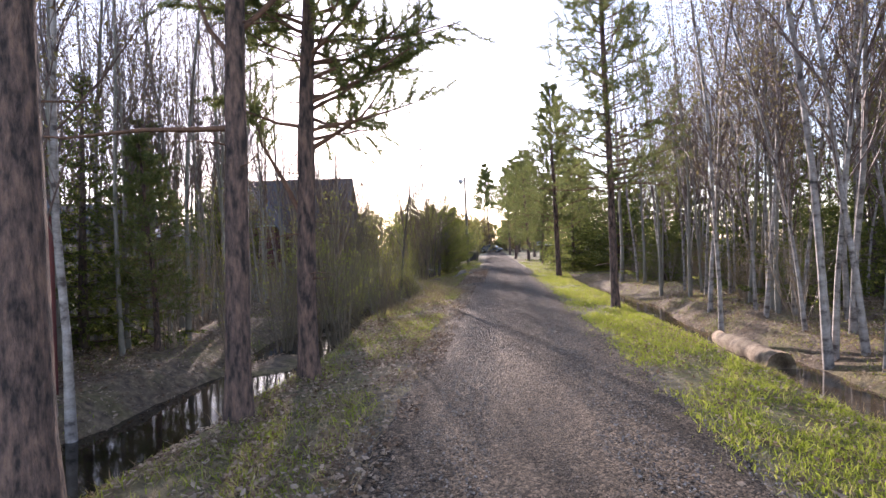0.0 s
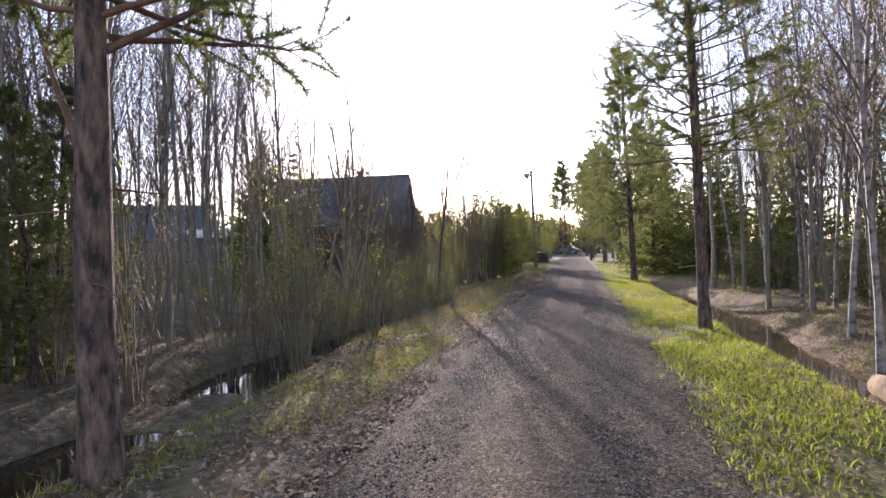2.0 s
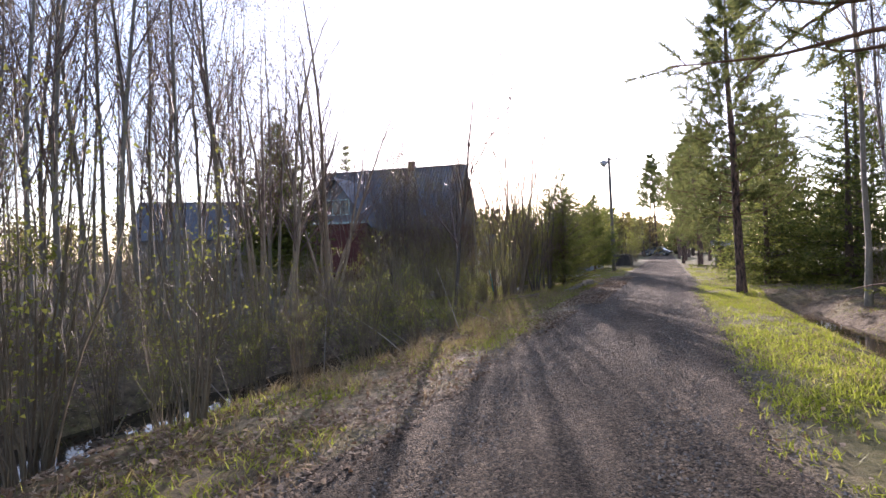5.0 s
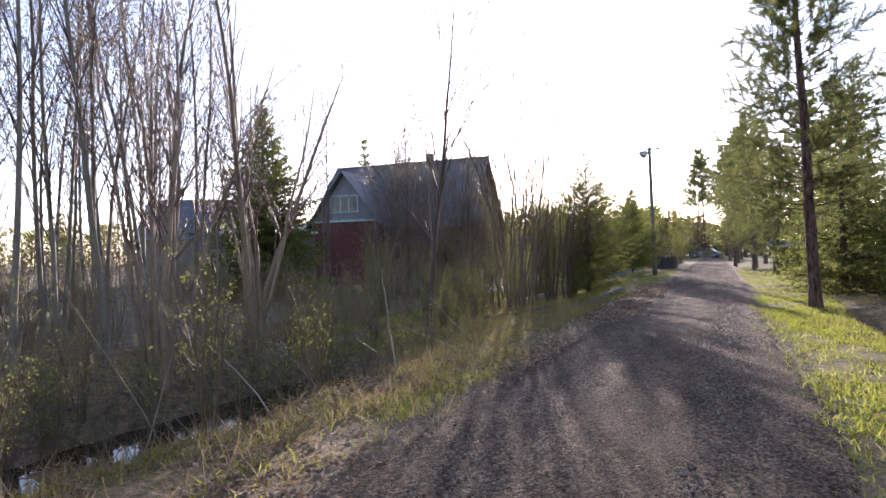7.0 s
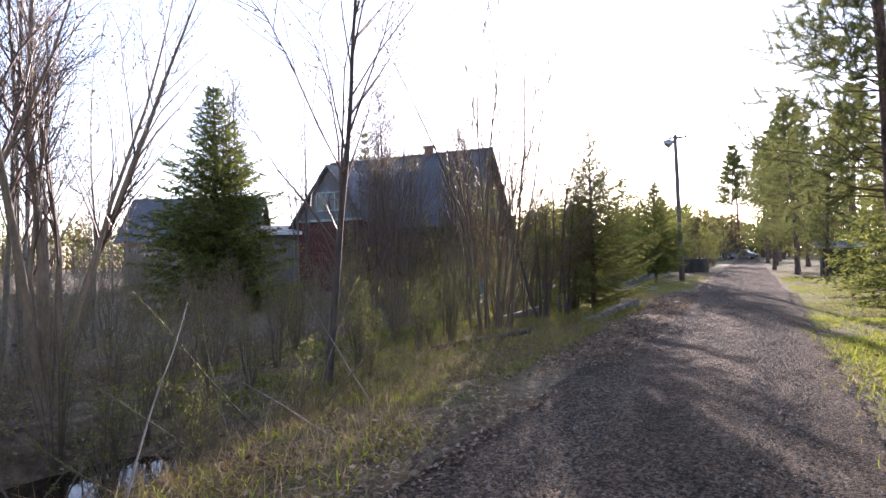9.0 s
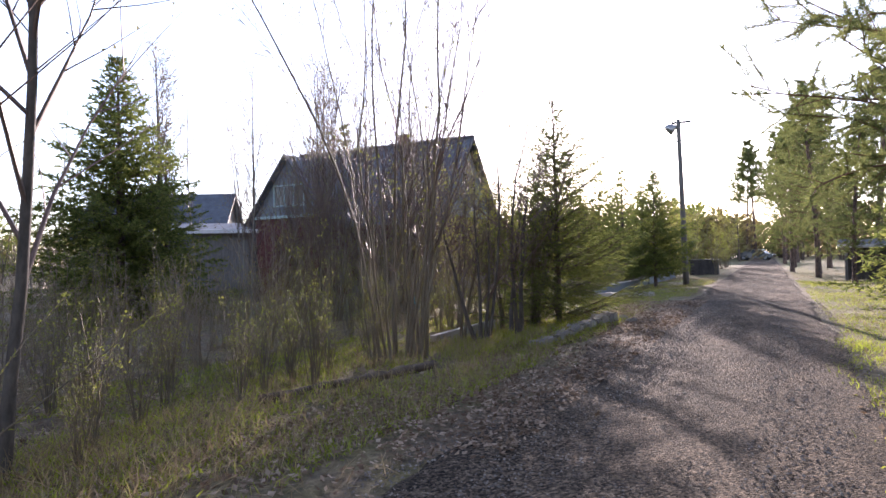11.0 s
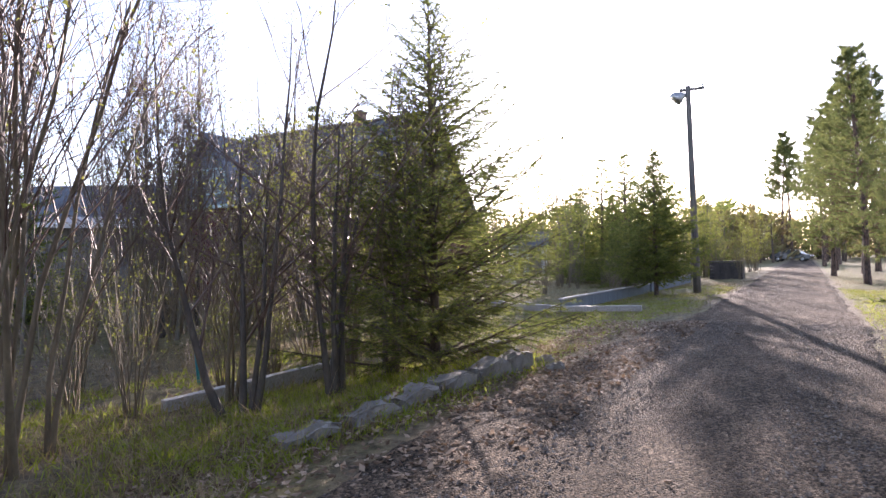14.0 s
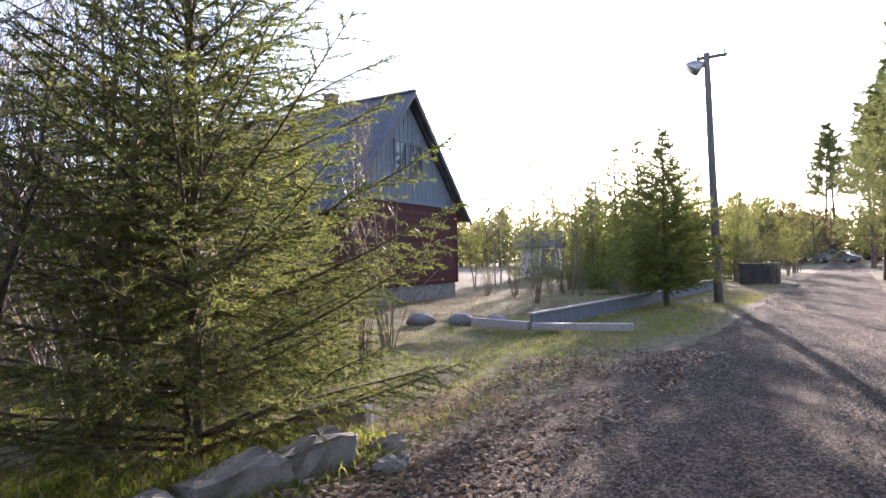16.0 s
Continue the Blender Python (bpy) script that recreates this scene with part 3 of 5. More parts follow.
# three pines on the bank of the ditch
plant(pine(11, 12, 0.19, 5.2, 9, 2.0, 22, 0.1, 0.011, spots=4, lean=(-0.012, 0), bare=[(3.75, 0.9, 2.2, 0.75, 0.06, 0.5)], dead=4), "pine_tree", -2.80, 3.9, "tall pine with a thick grey-brown trunk beside the ditch", "pine tree")
plant(pine(12, 10, 0.115, 4.6, 10, 2.0, 20, 0.1, 0.013, shoots=9, spots=4, lean=(0.008, 0.0), bare=[(2.98, 3.0, 3.1, 0.16, 0.032, 0.85), (3.7, 2.3, 2.0, 0.7, 0.035, 0.5), (3.9, 0.3, 1.7, 0.6, 0.035, 0.5)], dead=6), "pine_tree", -2.03, 5.75, "slender pine with a long bare side limb beside the ditch", "pine tree")
plant(pine(13, 8.0, 0.125, 3.9, 11, 1.9, 28, 0.1, 0.013, shoots=12, spots=4, lean=(-0.02, 0.0), bare=[(2.1, 2.6, 2.0, 1.6, 0.04, 0.55), (3.0, 0.5, 2.0, 0.8, 0.035, 0.25), (3.25, 0.1, 1.6, 0.35, 0.03, 0.2), (3.3, 2.8, 1.2, 0.2, 0.03, 0.5), (3.6, -0.3, 1.7, 0.3, 0.03, 0.2), (3.9, 0.2, 2.1, 0.25, 0.03, 0.2), (4.1, 0.8, 1.9, 0.3, 0.03, 0.15), (4.2, -0.5, 1.8, 0.35, 0.03, 0.15), (4.4, 0.15, 2.0, 0.2, 0.03, 0.15), (4.5, 2.4, 1.6, 0.4, 0.03, 0.2), (4.6, 3.3, 1.5, 0.3, 0.03, 0.2), (4.7, -0.1, 1.8, 0.3, 0.03, 0.15), (3.5, 0.6, 1.7, 0.5, 0.03, 0.2), (4.3, 1.4, 1.5, 0.3, 0.03, 0.2), (3.15, 1.25, 2.5, 0.22, 0.03, 0.25), (3.45, 1.6, 2.6, 0.2, 0.03, 0.25), (3.7, 1.0, 2.4, 0.3, 0.03, 0.2), (3.9, 1.9, 2.3, 0.3, 0.03, 0.2)], dead=7), "pine_tree", -1.75, 7.55, "forked pine with dark needle clumps against the sun", "pine tree")
# pines and spruces on the grassy verge
plant(pine(21, 11.5, 0.088, 2.9, 24, 1.75, 24, 0.11, 0.009, lean=(-0.03, 0.0), dead=12, per=6, shoots=9, spots=4), "pine_tree", 4.2, 14.5, "slim young pine standing on the green verge", "pine tree")
plant(pine(22, 9.2, 0.12, 2.2, 22, 2.0, 26, 0.12, 0.009, lean=(-0.012, 0.0), dead=5, per=6, shoots=10, spots=4), "pine_tree", 5.5, 28.2, "bushy young pine with low drooping branches on the verge", "pine tree")
PINE_A = pine(31, 10.5, 0.12, 2.0, 18, 1.9, 22, 0.16, 0.018, per=6, shoots=8)
PINE_B = pine(32, 16.5, 0.17, 8.0, 11, 2.7, 24, 0.3, 0.045, per=6, shoots=8, dead=6)
PINE_C = pine(33, 8.0, 0.1, 1.3, 15, 1.8, 22, 0.16, 0.018, per=6, shoots=8)
SPRUCE_A = spruce(41, 7.2, 0.13, 0.3, 0.36, 8, 0.42, 0.22, 10, 0.14, 0.048)
SPRUCE_B = spruce(42, 4.4, 0.07, 0.15, 0.24, 7, 0.4, 0.16, 26, 0.11, 0.02)
SPRUCE_C = spruce(43, 10.0, 0.15, 0.5, 0.55, 8, 0.28, 0.34, 14, 0.2, 0.062)
rng = np.random.default_rng(5)
VERGE = "trees along the verge"
for x, y, kind_, s, tn in ((7.7, 53.5, "a", 0.88, 20), (8.6, 59.5, "a", 1.05, 80), (7.6, 62, "c", 1.1, 140), (7.9, 47.0, "c", 0.8, 10), (9.5, 66, "a", 1.1, 230), (9.0, 73, "b", 0.75, 300), (10.6, 56, "c", 1.2, 45), (10.8, 70, "a", 1.2, 10), (9.5, 84, "a", 1.2, 77), (11.5, 92, "b", 0.9, 177), (9.2, 39.5, "c", 1.0, 222), (12.5, 64, "b", 0.8, 31)):
    plant({"a": PINE_A, "b": PINE_B, "c": PINE_C}[kind_], "pine_tree", x, y, "green pine in the row beside the track", "pine tree", VERGE, tn, s)
for x, y, k_, s, tn in ((7.4, 33.6, "s", 0.85, 0), (8.3, 36.0, "s", 1.05, 60), (9.8, 33.0, "s", 1.1, 160), (11.5, 37, "c", 0.9, 200), (10.2, 43, "s", 1.0, 100), (12.5, 30, "c", 0.8, 250), (13.5, 34, "c", 1.0, 20), (14, 24, "c", 0.9, 33), (13.5, 18, "c", 0.8, 130), (17, 13, "c", 0.9, 10), (13, 10, "c", 0.7, 300), (17, 22, "c", 1.0, 60)):
    plant({"s": SPRUCE_A, "c": SPRUCE_C}[k_], "spruce_tree", x, y, "dark green spruce at the forest edge", "spruce tree", "spruces at the forest edge", tn, s)
# two tall pines far ahead
plant(PINE_B, "pine_tree", 8.4, 120, "tall pine with a flat crown far down the track", "pine tree", "far pines", 40, 1.02)
plant(PINE_B, "pine_tree", 9.8, 124, "tall pine with a flat crown far down the track", "pine tree", "far pines", 200, 1.12)
plant(PINE_B, "pine_tree", 12.5, 110, "tall pine with a flat crown far down the track", "pine tree", "far pines", 100, 0.95)
# spruces by the house and lawn
plant(spruce(51, 4.5, 0.06, 0.2, 0.16, 7, 0.6, 0.07, 56, 0.042, 0.0075, 0.36, 1.9, True), "spruce_tree", 0.18, 32.3, "young spruce with loose yellow-green branches at the lawn edge", "spruce tree")
plant(spruce(53, 7.2, 0.13, 0.25, 0.24, 10, 0.52, 0.15, 15, 0.13, 0.04, 0.12, 2.6), "spruce_tree", -11.5, 31.6, "dense dark spruce in front of the sheds", "spruce tree", "garden spruces")
plant(SPRUCE_A, "spruce_tree", -12.9, 34.2, "dense dark spruce in front of the sheds", "spruce tree", "garden spruces", 130, 0.78)
for x, y, s, tn in ((-2.5, 57, 1.05, 60), (-0.6, 62, 1.0, 100), (1.4, 64.5, 0.85, 10), (-5.5, 62, 1.2, 200), (-1.7, 35.2, 0.7, 80)):
    plant(SPRUCE_B, "spruce_tree", x, y, "small green spruce beside the lawn", "spruce tree", "garden spruces", tn, s)

plant(spruce(52, 4.7, 0.07, 0.65, 0.18, 9, 0.55, 0.12, 30, 0.1, 0.02, 0.18, 1.6), "spruce_tree", 0.95, 46.3, "bushy dense green spruce beside the utility pole", "spruce tree")

# birches of the wood, bare with opening buds
BIRCHES = [broadleaf(60 + i, h, r, 34, f, 5, 1100, 0.05, BIRCH, BIRCH_TWIG, CATKIN, limb_len=0.22, angle=0.5, lean=0.02, fork=3) for i, (h, r, f) in enumerate(((12.5, 0.05, 0.2), (14, 0.056, 0.28), (10.5, 0.04, 0.18), (13, 0.046, 0.22)))]
ALDERS = [broadleaf(70 + i, h, r, 30, f, 6, 700, 0.045, ASPEN, BIRCH_TWIG, CATKIN, limb_len=0.27, angle=0.42, fork=3, twig_r=0.0045) for i, (h, r, f) in enumerate(((11.5, 0.055, 0.25), (9.5, 0.045, 0.2), (13, 0.065, 0.32)))]
rng = np.random.default_rng(8)
spots = []
BIRCH_LABEL = "slender white-barked birch with bare spring twigs"
ALDER_LABEL = "slender grey-barked tree with bare spring twigs"


def clear(x, y, gap):
    if any((x - a) ** 2 + (y - b) ** 2 < gap * gap for a, b in spots):
        return False
    spots.append((x, y))
    return True


for x, y, k_ in ((-4.3, 6.75, 0), (-4.63, 6.95, 2)):
    spots.append((x, y))
    plant(BIRCHES[k_], "birch_tree", x, y, "white-barked birch in front of the red shed", "birch tree", "birches by the red shed", 40, 0.95, 0.5, 1.0)
for x, y, k_ in ((5.95, 9.2, 1), (6.15, 9.35, 3), (6.4, 9.0, 0), (5.75, 12.3, 0), (6.1, 8.2, 2), (6.7, 11.0, 2), (7.0, 12.9, 3), (6.5, 14.5, 0), (7.0, 7.6, 1)):
    spots.append((x, y))
    plant(BIRCHES[k_], "birch_tree", x, y, BIRCH_LABEL, "birch tree", "birches of the wood", rng.uniform(0, 360), rng.uniform(0.85, 1.05), rng.uniform(-3, 3), rng.uniform(-3, 4))
made = 0
while made < 190:
    y = rng.uniform(3, 48)
    u = 4.9 + abs(rng.normal()) * 7.5
    x = float(centre(y)) + u
    if y > 26 and u < 7.5 + (y - 26) * 0.12 or u > 22:
        continue
    if not clear(x, y, 0.55):
        continue
    made += 1
    if rng.random() < 0.6:
        plant(BIRCHES[rng.integers(4)], "birch_tree", x, y, BIRCH_LABEL, "birch tree", "birches of the wood", rng.uniform(0, 360), rng.uniform(0.75, 1.1), rng.uniform(-3, 3), rng.uniform(-3, 3))
    else:
        plant(ALDERS[rng.integers(3)], "alder_tree", x, y, ALDER_LABEL, "tree", "alders of the wood", rng.uniform(0, 360), rng.uniform(0.75, 1.1), rng.uniform(-4, 4), rng.uniform(-4, 4))


def sky_kept(x, y):
    """Tall trees keep off the open sky over the house and the track."""
    return y < 17 and not (y > 13.2 and x > 2.0 - 0.65 * (y - 13.1)) or y >= 17 and x < 2.3 - 1.54 * (y - 16.9)


for x, y, s in ((-7.6, 22.5, 0.9), (-7.4, 24.3, 0.5), (-8.8, 24, 0.8), (-6.6, 20.5, 0.8), (-5.2, 19.5, 0.75), (-6.0, 17.5, 0.8), (-5.4, 15.5, 0.75), (-6.3, 14.2, 0.85), (-5.9, 33.6, 0.52), (-7.5, 35.2, 0.55), (-5.2, 36.4, 0.5), (-8.4, 37.5, 0.6), (-7.1, 31.6, 0.5), (-4.6, 34.6, 0.42), (-5.0, 13.4, 0.7), (-6.9, 16.0, 0.8), (-7.7, 19.0, 0.8), (-8.6, 21.4, 0.85), (-5.6, 18.4, 0.7), (-9.4, 23.0, 0.85), (-3.4, 33.2, 0.4), (-6.4, 37.8, 0.5)):
    spots.append((x, y))
    plant(ALDERS[rng.integers(3)], "alder_tree", x, y, ALDER_LABEL, "tree", "trees beyond the ditch", rng.uniform(0, 360), s, rng.uniform(-4, 4), rng.uniform(-4, 4))
made = 0
while made < 122:
    y = rng.uniform(7, 24)
    x = -5.0 - abs(rng.normal()) * 6.0
    if x < -20 or y < 10.3 and x > -9 or not sky_kept(x, y) or not clear(x, y, 0.7):
        continue
    made += 1
    pick = rng.random()
    if pick < 0.25:
        plant(BIRCHES[rng.integers(4)], "birch_tree", x, y, BIRCH_LABEL, "birch tree", "trees beyond the ditch", rng.uniform(0, 360), rng.uniform(0.6, 0.95), rng.uniform(-4, 4), rng.uniform(-4, 4))
    else:
        plant(ALDERS[rng.integers(3)], "alder_tree", x, y, ALDER_LABEL, "tree", "trees beyond the ditch", rng.uniform(0, 360), rng.uniform(0.6, 0.95), rng.uniform(-4, 4), rng.uniform(-4, 4))
for x, y, s in ((-12, 36.5, 0.62), (-14, 39, 0.7), (-16.5, 37, 0.75), (-19, 41, 0.8), (-21, 36, 0.75), (-24, 44, 0.9), (-18, 33, 0.6), (-26, 38, 0.8), (-9.0, 57, 0.55), (-6, 60, 0.55), (-4.2, 58, 0.6), (-11, 62, 0.7)):
    plant(ALDERS[rng.integers(3)], "alder_tree", x, y, ALDER_LABEL, "tree", "trees round the garden", rng.uniform(0, 360), s)
for x, y, s in ((-6.9, 11.3, 0.75), (-9.6, 8.5, 0.9), (-10, 12, 1.0), (-12.5, 9.5, 1.1), (-13, 18, 1.0)):
    plant(SPRUCE_A, "spruce_tree", x, y, "green spruce among bare trees beyond the ditch", "spruce tree", "spruces beyond the ditch", rng.uniform(0, 360), s)

for x, y, s in ((-5.3, 10.9, 0.5), (-6.4, 12.6, 0.6)):
    plant(PINE_C, "pine_tree", x, y, "young green pine among bare trees beyond the ditch", "pine tree", "young pines beyond the ditch", rng.uniform(0, 360), s)

# shrubs
WILLOWS = [broadleaf(80 + i, h, 0.016, 5, 0.25, 3, int(lv * 1.5), 0.034, WILLOW, WILLOW, BUD, stems=11, spread=0.13, sides=3, limb_len=0.3, angle=0.45, fork=2) for i, (h, lv) in enumerate(((3.3, 420), (2.6, 340), (2.1, 300), (3.9, 420)))]
BROWN = [broadleaf(90 + i, h, 0.012, 5, 0.25, 2, 260, 0.035, TWIG, TWIG, CATKIN, stems=10, spread=0.36, sides=3, limb_len=0.36, angle=0.8, fork=2) for i, h in enumerate((2.4, 1.9, 2.9))]
made = 0
while made < 72:
    y = rng.uniform(7, 46)
    u = -rng.uniform(3.1, 5.6) - (1.2 * rng.random() if y > 24 else 0)
    x = float(centre(y)) + u
    if y < 10.5 and x > -9 or y < 12 and u > -5.3 or y > 24 and u > -4.0 or 27.5 < y < 46 and u > -4.6 or y > 36 and x > -6:
        continue
    if not clear(x, y, 0.45):
        continue
    made += 1
    k_ = rng.integers(4)
    if y < 16:
        k_ = (0, 3)[rng.integers(2)]
    plant(WILLOWS[k_], "willow_bush", x, y, "thin-stemmed willow shrub with opening yellow-green buds", "shrub", "shrubs along the ditch", rng.uniform(0, 360), rng.uniform(0.7, 1.15) if y < 14 else rng.uniform(0.3, 0.6))
made = 0
while made < 66:
    y = rng.uniform(4, 38)
    u = -5.2 - abs(rng.normal()) * 4.5
    x = float(centre(y)) + u
    if y > 36 and x > -8 or y < 10.3 and x > -9 or not clear(x, y, 0.5):
        continue
    made += 1
    plant(BROWN[rng.integers(3)], "bush", x, y, "leafless brown brushwood shrub with many thin stems", "shrub", "brushwood beyond the ditch", rng.uniform(0, 360), rng.uniform(0.5, 1.3) if y < 15 else rng.uniform(0.35, 0.7))
for i in range(40):
    y = rng.uniform(19, 39)
    x = min(-1.8, float(centre(y)) - 4.6) - rng.uniform(0, 6.5)
    if y > 38 and x > -6 or 21.5 < y < 28.5 and x > -5.5 and i % 3:
        continue
    plant(BROWN[rng.integers(3)], "bush", x, y, "leafless brown brushwood shrub with many thin stems", "shrub", "brushwood beyond the ditch", rng.uniform(0, 360), rng.uniform(0.75, 1.2) if y > 31 else rng.uniform(0.35, 0.7))


def joined_brush(name, label, places):
    """Shrubs that nobody could count, as one thing: their stems in one mesh, their buds in another."""
    wood, buds = Cloud(), Cloud()
    for proto, x, y, turn, s in places:
        m = np.array(stand(x, y, turn, s))
        for n, me in proto:
            v = np.empty(len(me.vertices) * 3, np.float32)
            f = np.empty(len(me.loops), np.int32)
            me.vertices.foreach_get("co", v)
            me.loops.foreach_get("vertex_index", f)
            (buds if n == "foliage" else wood).add(v.reshape(-1, 3) @ m[:3, :3].T + m[:3, 3], f)
    e = holder(name, Matrix(), label, "shrubs", kind="stuff")
    tagged(under("branchwork", wood.mesh("branchwork", TWIG), e), kind="stuff")
    tagged(under("foliage", buds.mesh("foliage", CATKIN, False), e), kind="stuff")


field = []
for i in range(46):
    y = rng.uniform(24, 52)
    field.append((BROWN[rng.integers(3)], rng.uniform(-36, -19) + 0.12 * (y - 24), y, rng.uniform(0, 360), rng.uniform(0.8, 1.6)))
for i in range(75):
    y = rng.uniform(3, 32)
    x = float(centre(y)) + rng.uniform(5.6, 13)
    plant(BROWN[rng.integers(3)], "bush", x, y, "leafless brown undergrowth shrub below birches", "shrub", "undergrowth of the wood", rng.uniform(0, 360), rng.uniform(0.5, 1.0))
# single trees by the ditch and the big willow
BIG = broadleaf(101, 7.4, 0.024, 15, 0.22, 6, 1500, 0.03, WILLOW, BIRCH_TWIG, BUD, twig_r=0.0045, stems=18, clump=0.5, spread=0.08, sides=6, limb_len=0.26, angle=0.4)
plant(BIG, "willow_tree", -1.2, 28.2, "tall willow of many upright stems with fresh buds", "willow tree")
plant(broadleaf(102, 6.4, 0.045, 20, 0.2, 10, 700, 0.03, DARK_BARK, BIRCH_TWIG, CATKIN, stems=1, limb_len=0.42, angle=0.6, limb_r=0.6, twig_r=0.0045), "aspen_tree", -1.68, 23.1, "young bare tree with spreading branches on the ditch bank", "tree")
plant(broadleaf(103, 7.4, 0.06, 20, 0.3, 7, 700, 0.03, TWIG, BIRCH_TWIG, CATKIN, stems=7, clump=0.3, spread=0.13, sides=6, limb_len=0.32, angle=0.45), "alder_tree", -3.95, 21.1, "bare multi-stemmed alder leaning over the ditch", "tree")
plant(broadleaf(104, 7.8, 0.065, 18, 0.3, 7, 500, 0.03, TWIG, BIRCH_TWIG, CATKIN, stems=3, spread=0.06, sides=6, limb_len=0.3, angle=0.45), "alder_tree", -3.55, 18.9, "bare alder with three dark stems beyond the ditch", "tree")
plant(broadleaf(107, 7.0, 0.05, 18, 0.3, 7, 500, 0.03, TWIG, BIRCH_TWIG, CATKIN, stems=5, clump=0.3, spread=0.1, sides=6, limb_len=0.3, angle=0.45), "alder_tree", -4.7, 19.9, "bare alder with thin dark stems beyond the ditch", "tree")
for x, y, s, tn in ((-5.5, 32.5, 0.8, 40), (-7.5, 34.5, 0.95, 100), (-4.5, 36, 0.7, 150)):
    plant(BIG, "willow_tree", x, y, "bare many-stemmed willow in the rough garden", "willow tree", "garden willows", tn, s)
GARDEN = broadleaf(106, 9.0, 0.065, 36, 0.2, 8, 1600, 0.045, DARK_BARK, BIRCH_TWIG, CATKIN, limb_len=0.27, angle=0.5, fork=3, twig_r=0.008)
for x, y, s, tn in ((-6.8, 34, 0.75, 0), (-8.2, 36, 0.85, 50), (-4.9, 35.5, 0.68, 100), (-12.5, 38, 1.0, 200), (-15, 36, 1.0, 350), (-13, 34, 0.9, 30)):
    plant(GARDEN, "birch_tree", x, y, "twiggy leafless birch in the rough garden", "birch tree", "garden birches", tn, s)
SAPLING = broadleaf(105, 3.9, 0.035, 16, 0.18, 9, 1000, 0.035, WILLOW, WILLOW, BUD, stems=3, clump=0.12, spread=0.1, sides=6, limb_len=0.34, angle=0.5)
BARE = broadleaf(120, 4.9, 0.05, 10, 0.24, 8, 420, 0.03, DARK_BARK, BIRCH_TWIG, BUD, stems=4, clump=0.2, spread=0.16, sides=8, limb_len=0.42, angle=0.8, limb_r=0.6)
for x, y, s, tn in ((-0.35, 30.95, 1.0, 30), (-0.6, 30.0, 0.92, 150)):
    plant(BARE, "young_tree", x, y, "dark bare many-stemmed tree with crooked limbs by the slabs", "tree", "bare trees by the slabs", tn, s)
for x, y, tn in ((-0.3, 32.0, 120), (-0.5, 32.9, 220)):
    plant(SAPLING, "young_tree", x, y, "bare young tree with budding twigs by the slabs", "tree", "saplings by the slabs", tn)
for x, y, s, tn in ((-0.95, 32.3, 0.8, 10), (-1.6, 33.2, 0.9, 80), (-1.2, 30.4, 0.75, 160), (-2.8, 33.8, 0.95, 330)):
    plant(SAPLING, "young_tree", x, y, "bare young tree with budding twigs by the lawn", "tree", "lawn edge saplings", tn, s)
YOUNG = [broadleaf(110 + i, h, 0.03, 9, 0.15, 6, 1500, 0.07, WILLOW, WILLOW, BUD, stems=4, spread=0.16, sides=4, limb_len=0.3, angle=0.5) for i, h in enumerate((5.2, 6.2))]
made = 0
while made < 36:
    y = rng.uniform(50, 84)
    x = float(centre(y)) - rng.uniform(4.2, 22) * (0.5 + 0.5 * rng.random())
    if -17 < x < -6.5 and y < 52 or not clear(x, y, 1.1):
        continue
    made += 1
    if made % 4 == 0:
        plant(SPRUCE_B, "spruce_tree", x, y, "young spruce in the garden thicket", "spruce tree", "garden thicket", rng.uniform(0, 360), rng.uniform(0.9, 1.4))
    else:
        plant(YOUNG[made % 2], "young_tree", x, y, "young tree hazed with fresh yellow-green leaves", "tree", "garden thicket", rng.uniform(0, 360), rng.uniform(0.7, 1.15))
for x, y, s in ((2.2, 62, 1.0), (3.4, 65, 1.1), (1.5, 67, 1.2), (3.9, 70, 1.0), (4.4, 75, 1.2), (3.3, 57.5, 0.55), (-3.2, 47.5, 0.8), (-1.6, 52, 0.8), (-4.2, 53, 0.9), (0.8, 58, 0.8), (-2.8, 51, 0.6)):
    plant(WILLOWS[rng.integers(4)], "bush", x, y, "brown garden shrub with opening buds", "shrub", "garden shrubs", rng.uniform(0, 360), s)

for x, y, s in ((-7.5, 62, 0.72), (-6.4, 66, 0.78), (-5.2, 61, 0.66), (-8.6, 68, 0.85), (-9.8, 64, 0.8), (-3.6, 69, 0.7), (-2.2, 66, 0.62), (-4.6, 74, 0.75), (-0.4, 72, 0.66), (1.2, 77, 0.7)):
    plant(ALDERS[rng.integers(3)], "alder_tree", x, y, ALDER_LABEL, "tree", "trees behind the lawn", rng.uniform(0, 360), s, rng.uniform(-3, 3), rng.uniform(-3, 3))
for x, y, s in ((-3.1, 57.5, 1.5), (-0.9, 60.5, 1.35), (-4.6, 59.0, 1.2)):
    plant(SPRUCE_B, "spruce_tree", x, y, "grey-green spruce behind the lawn", "spruce tree", "spruces behind the lawn", rng.uniform(0, 360), s)
for i in range(34):
    x, y = rng.uniform(-7.5, 0.6), rng.uniform(49.5, 60)
    plant((BROWN + WILLOWS)[rng.integers(7)], "bush", x, y, "low brown garden shrub behind the plank edging", "shrub", "garden shrubs", rng.uniform(0, 360), rng.uniform(0.3, 0.65))
for i in range(60):
    y = rng.uniform(19, 34)
    x = -8.0 - rng.uniform(0, 13)
    field.append((BROWN[rng.integers(3)], x, y, rng.uniform(0, 360), rng.uniform(0.45, 0.85)))
joined_brush("field_brushwood", "leafless brown brushwood spread over the rough field", field)
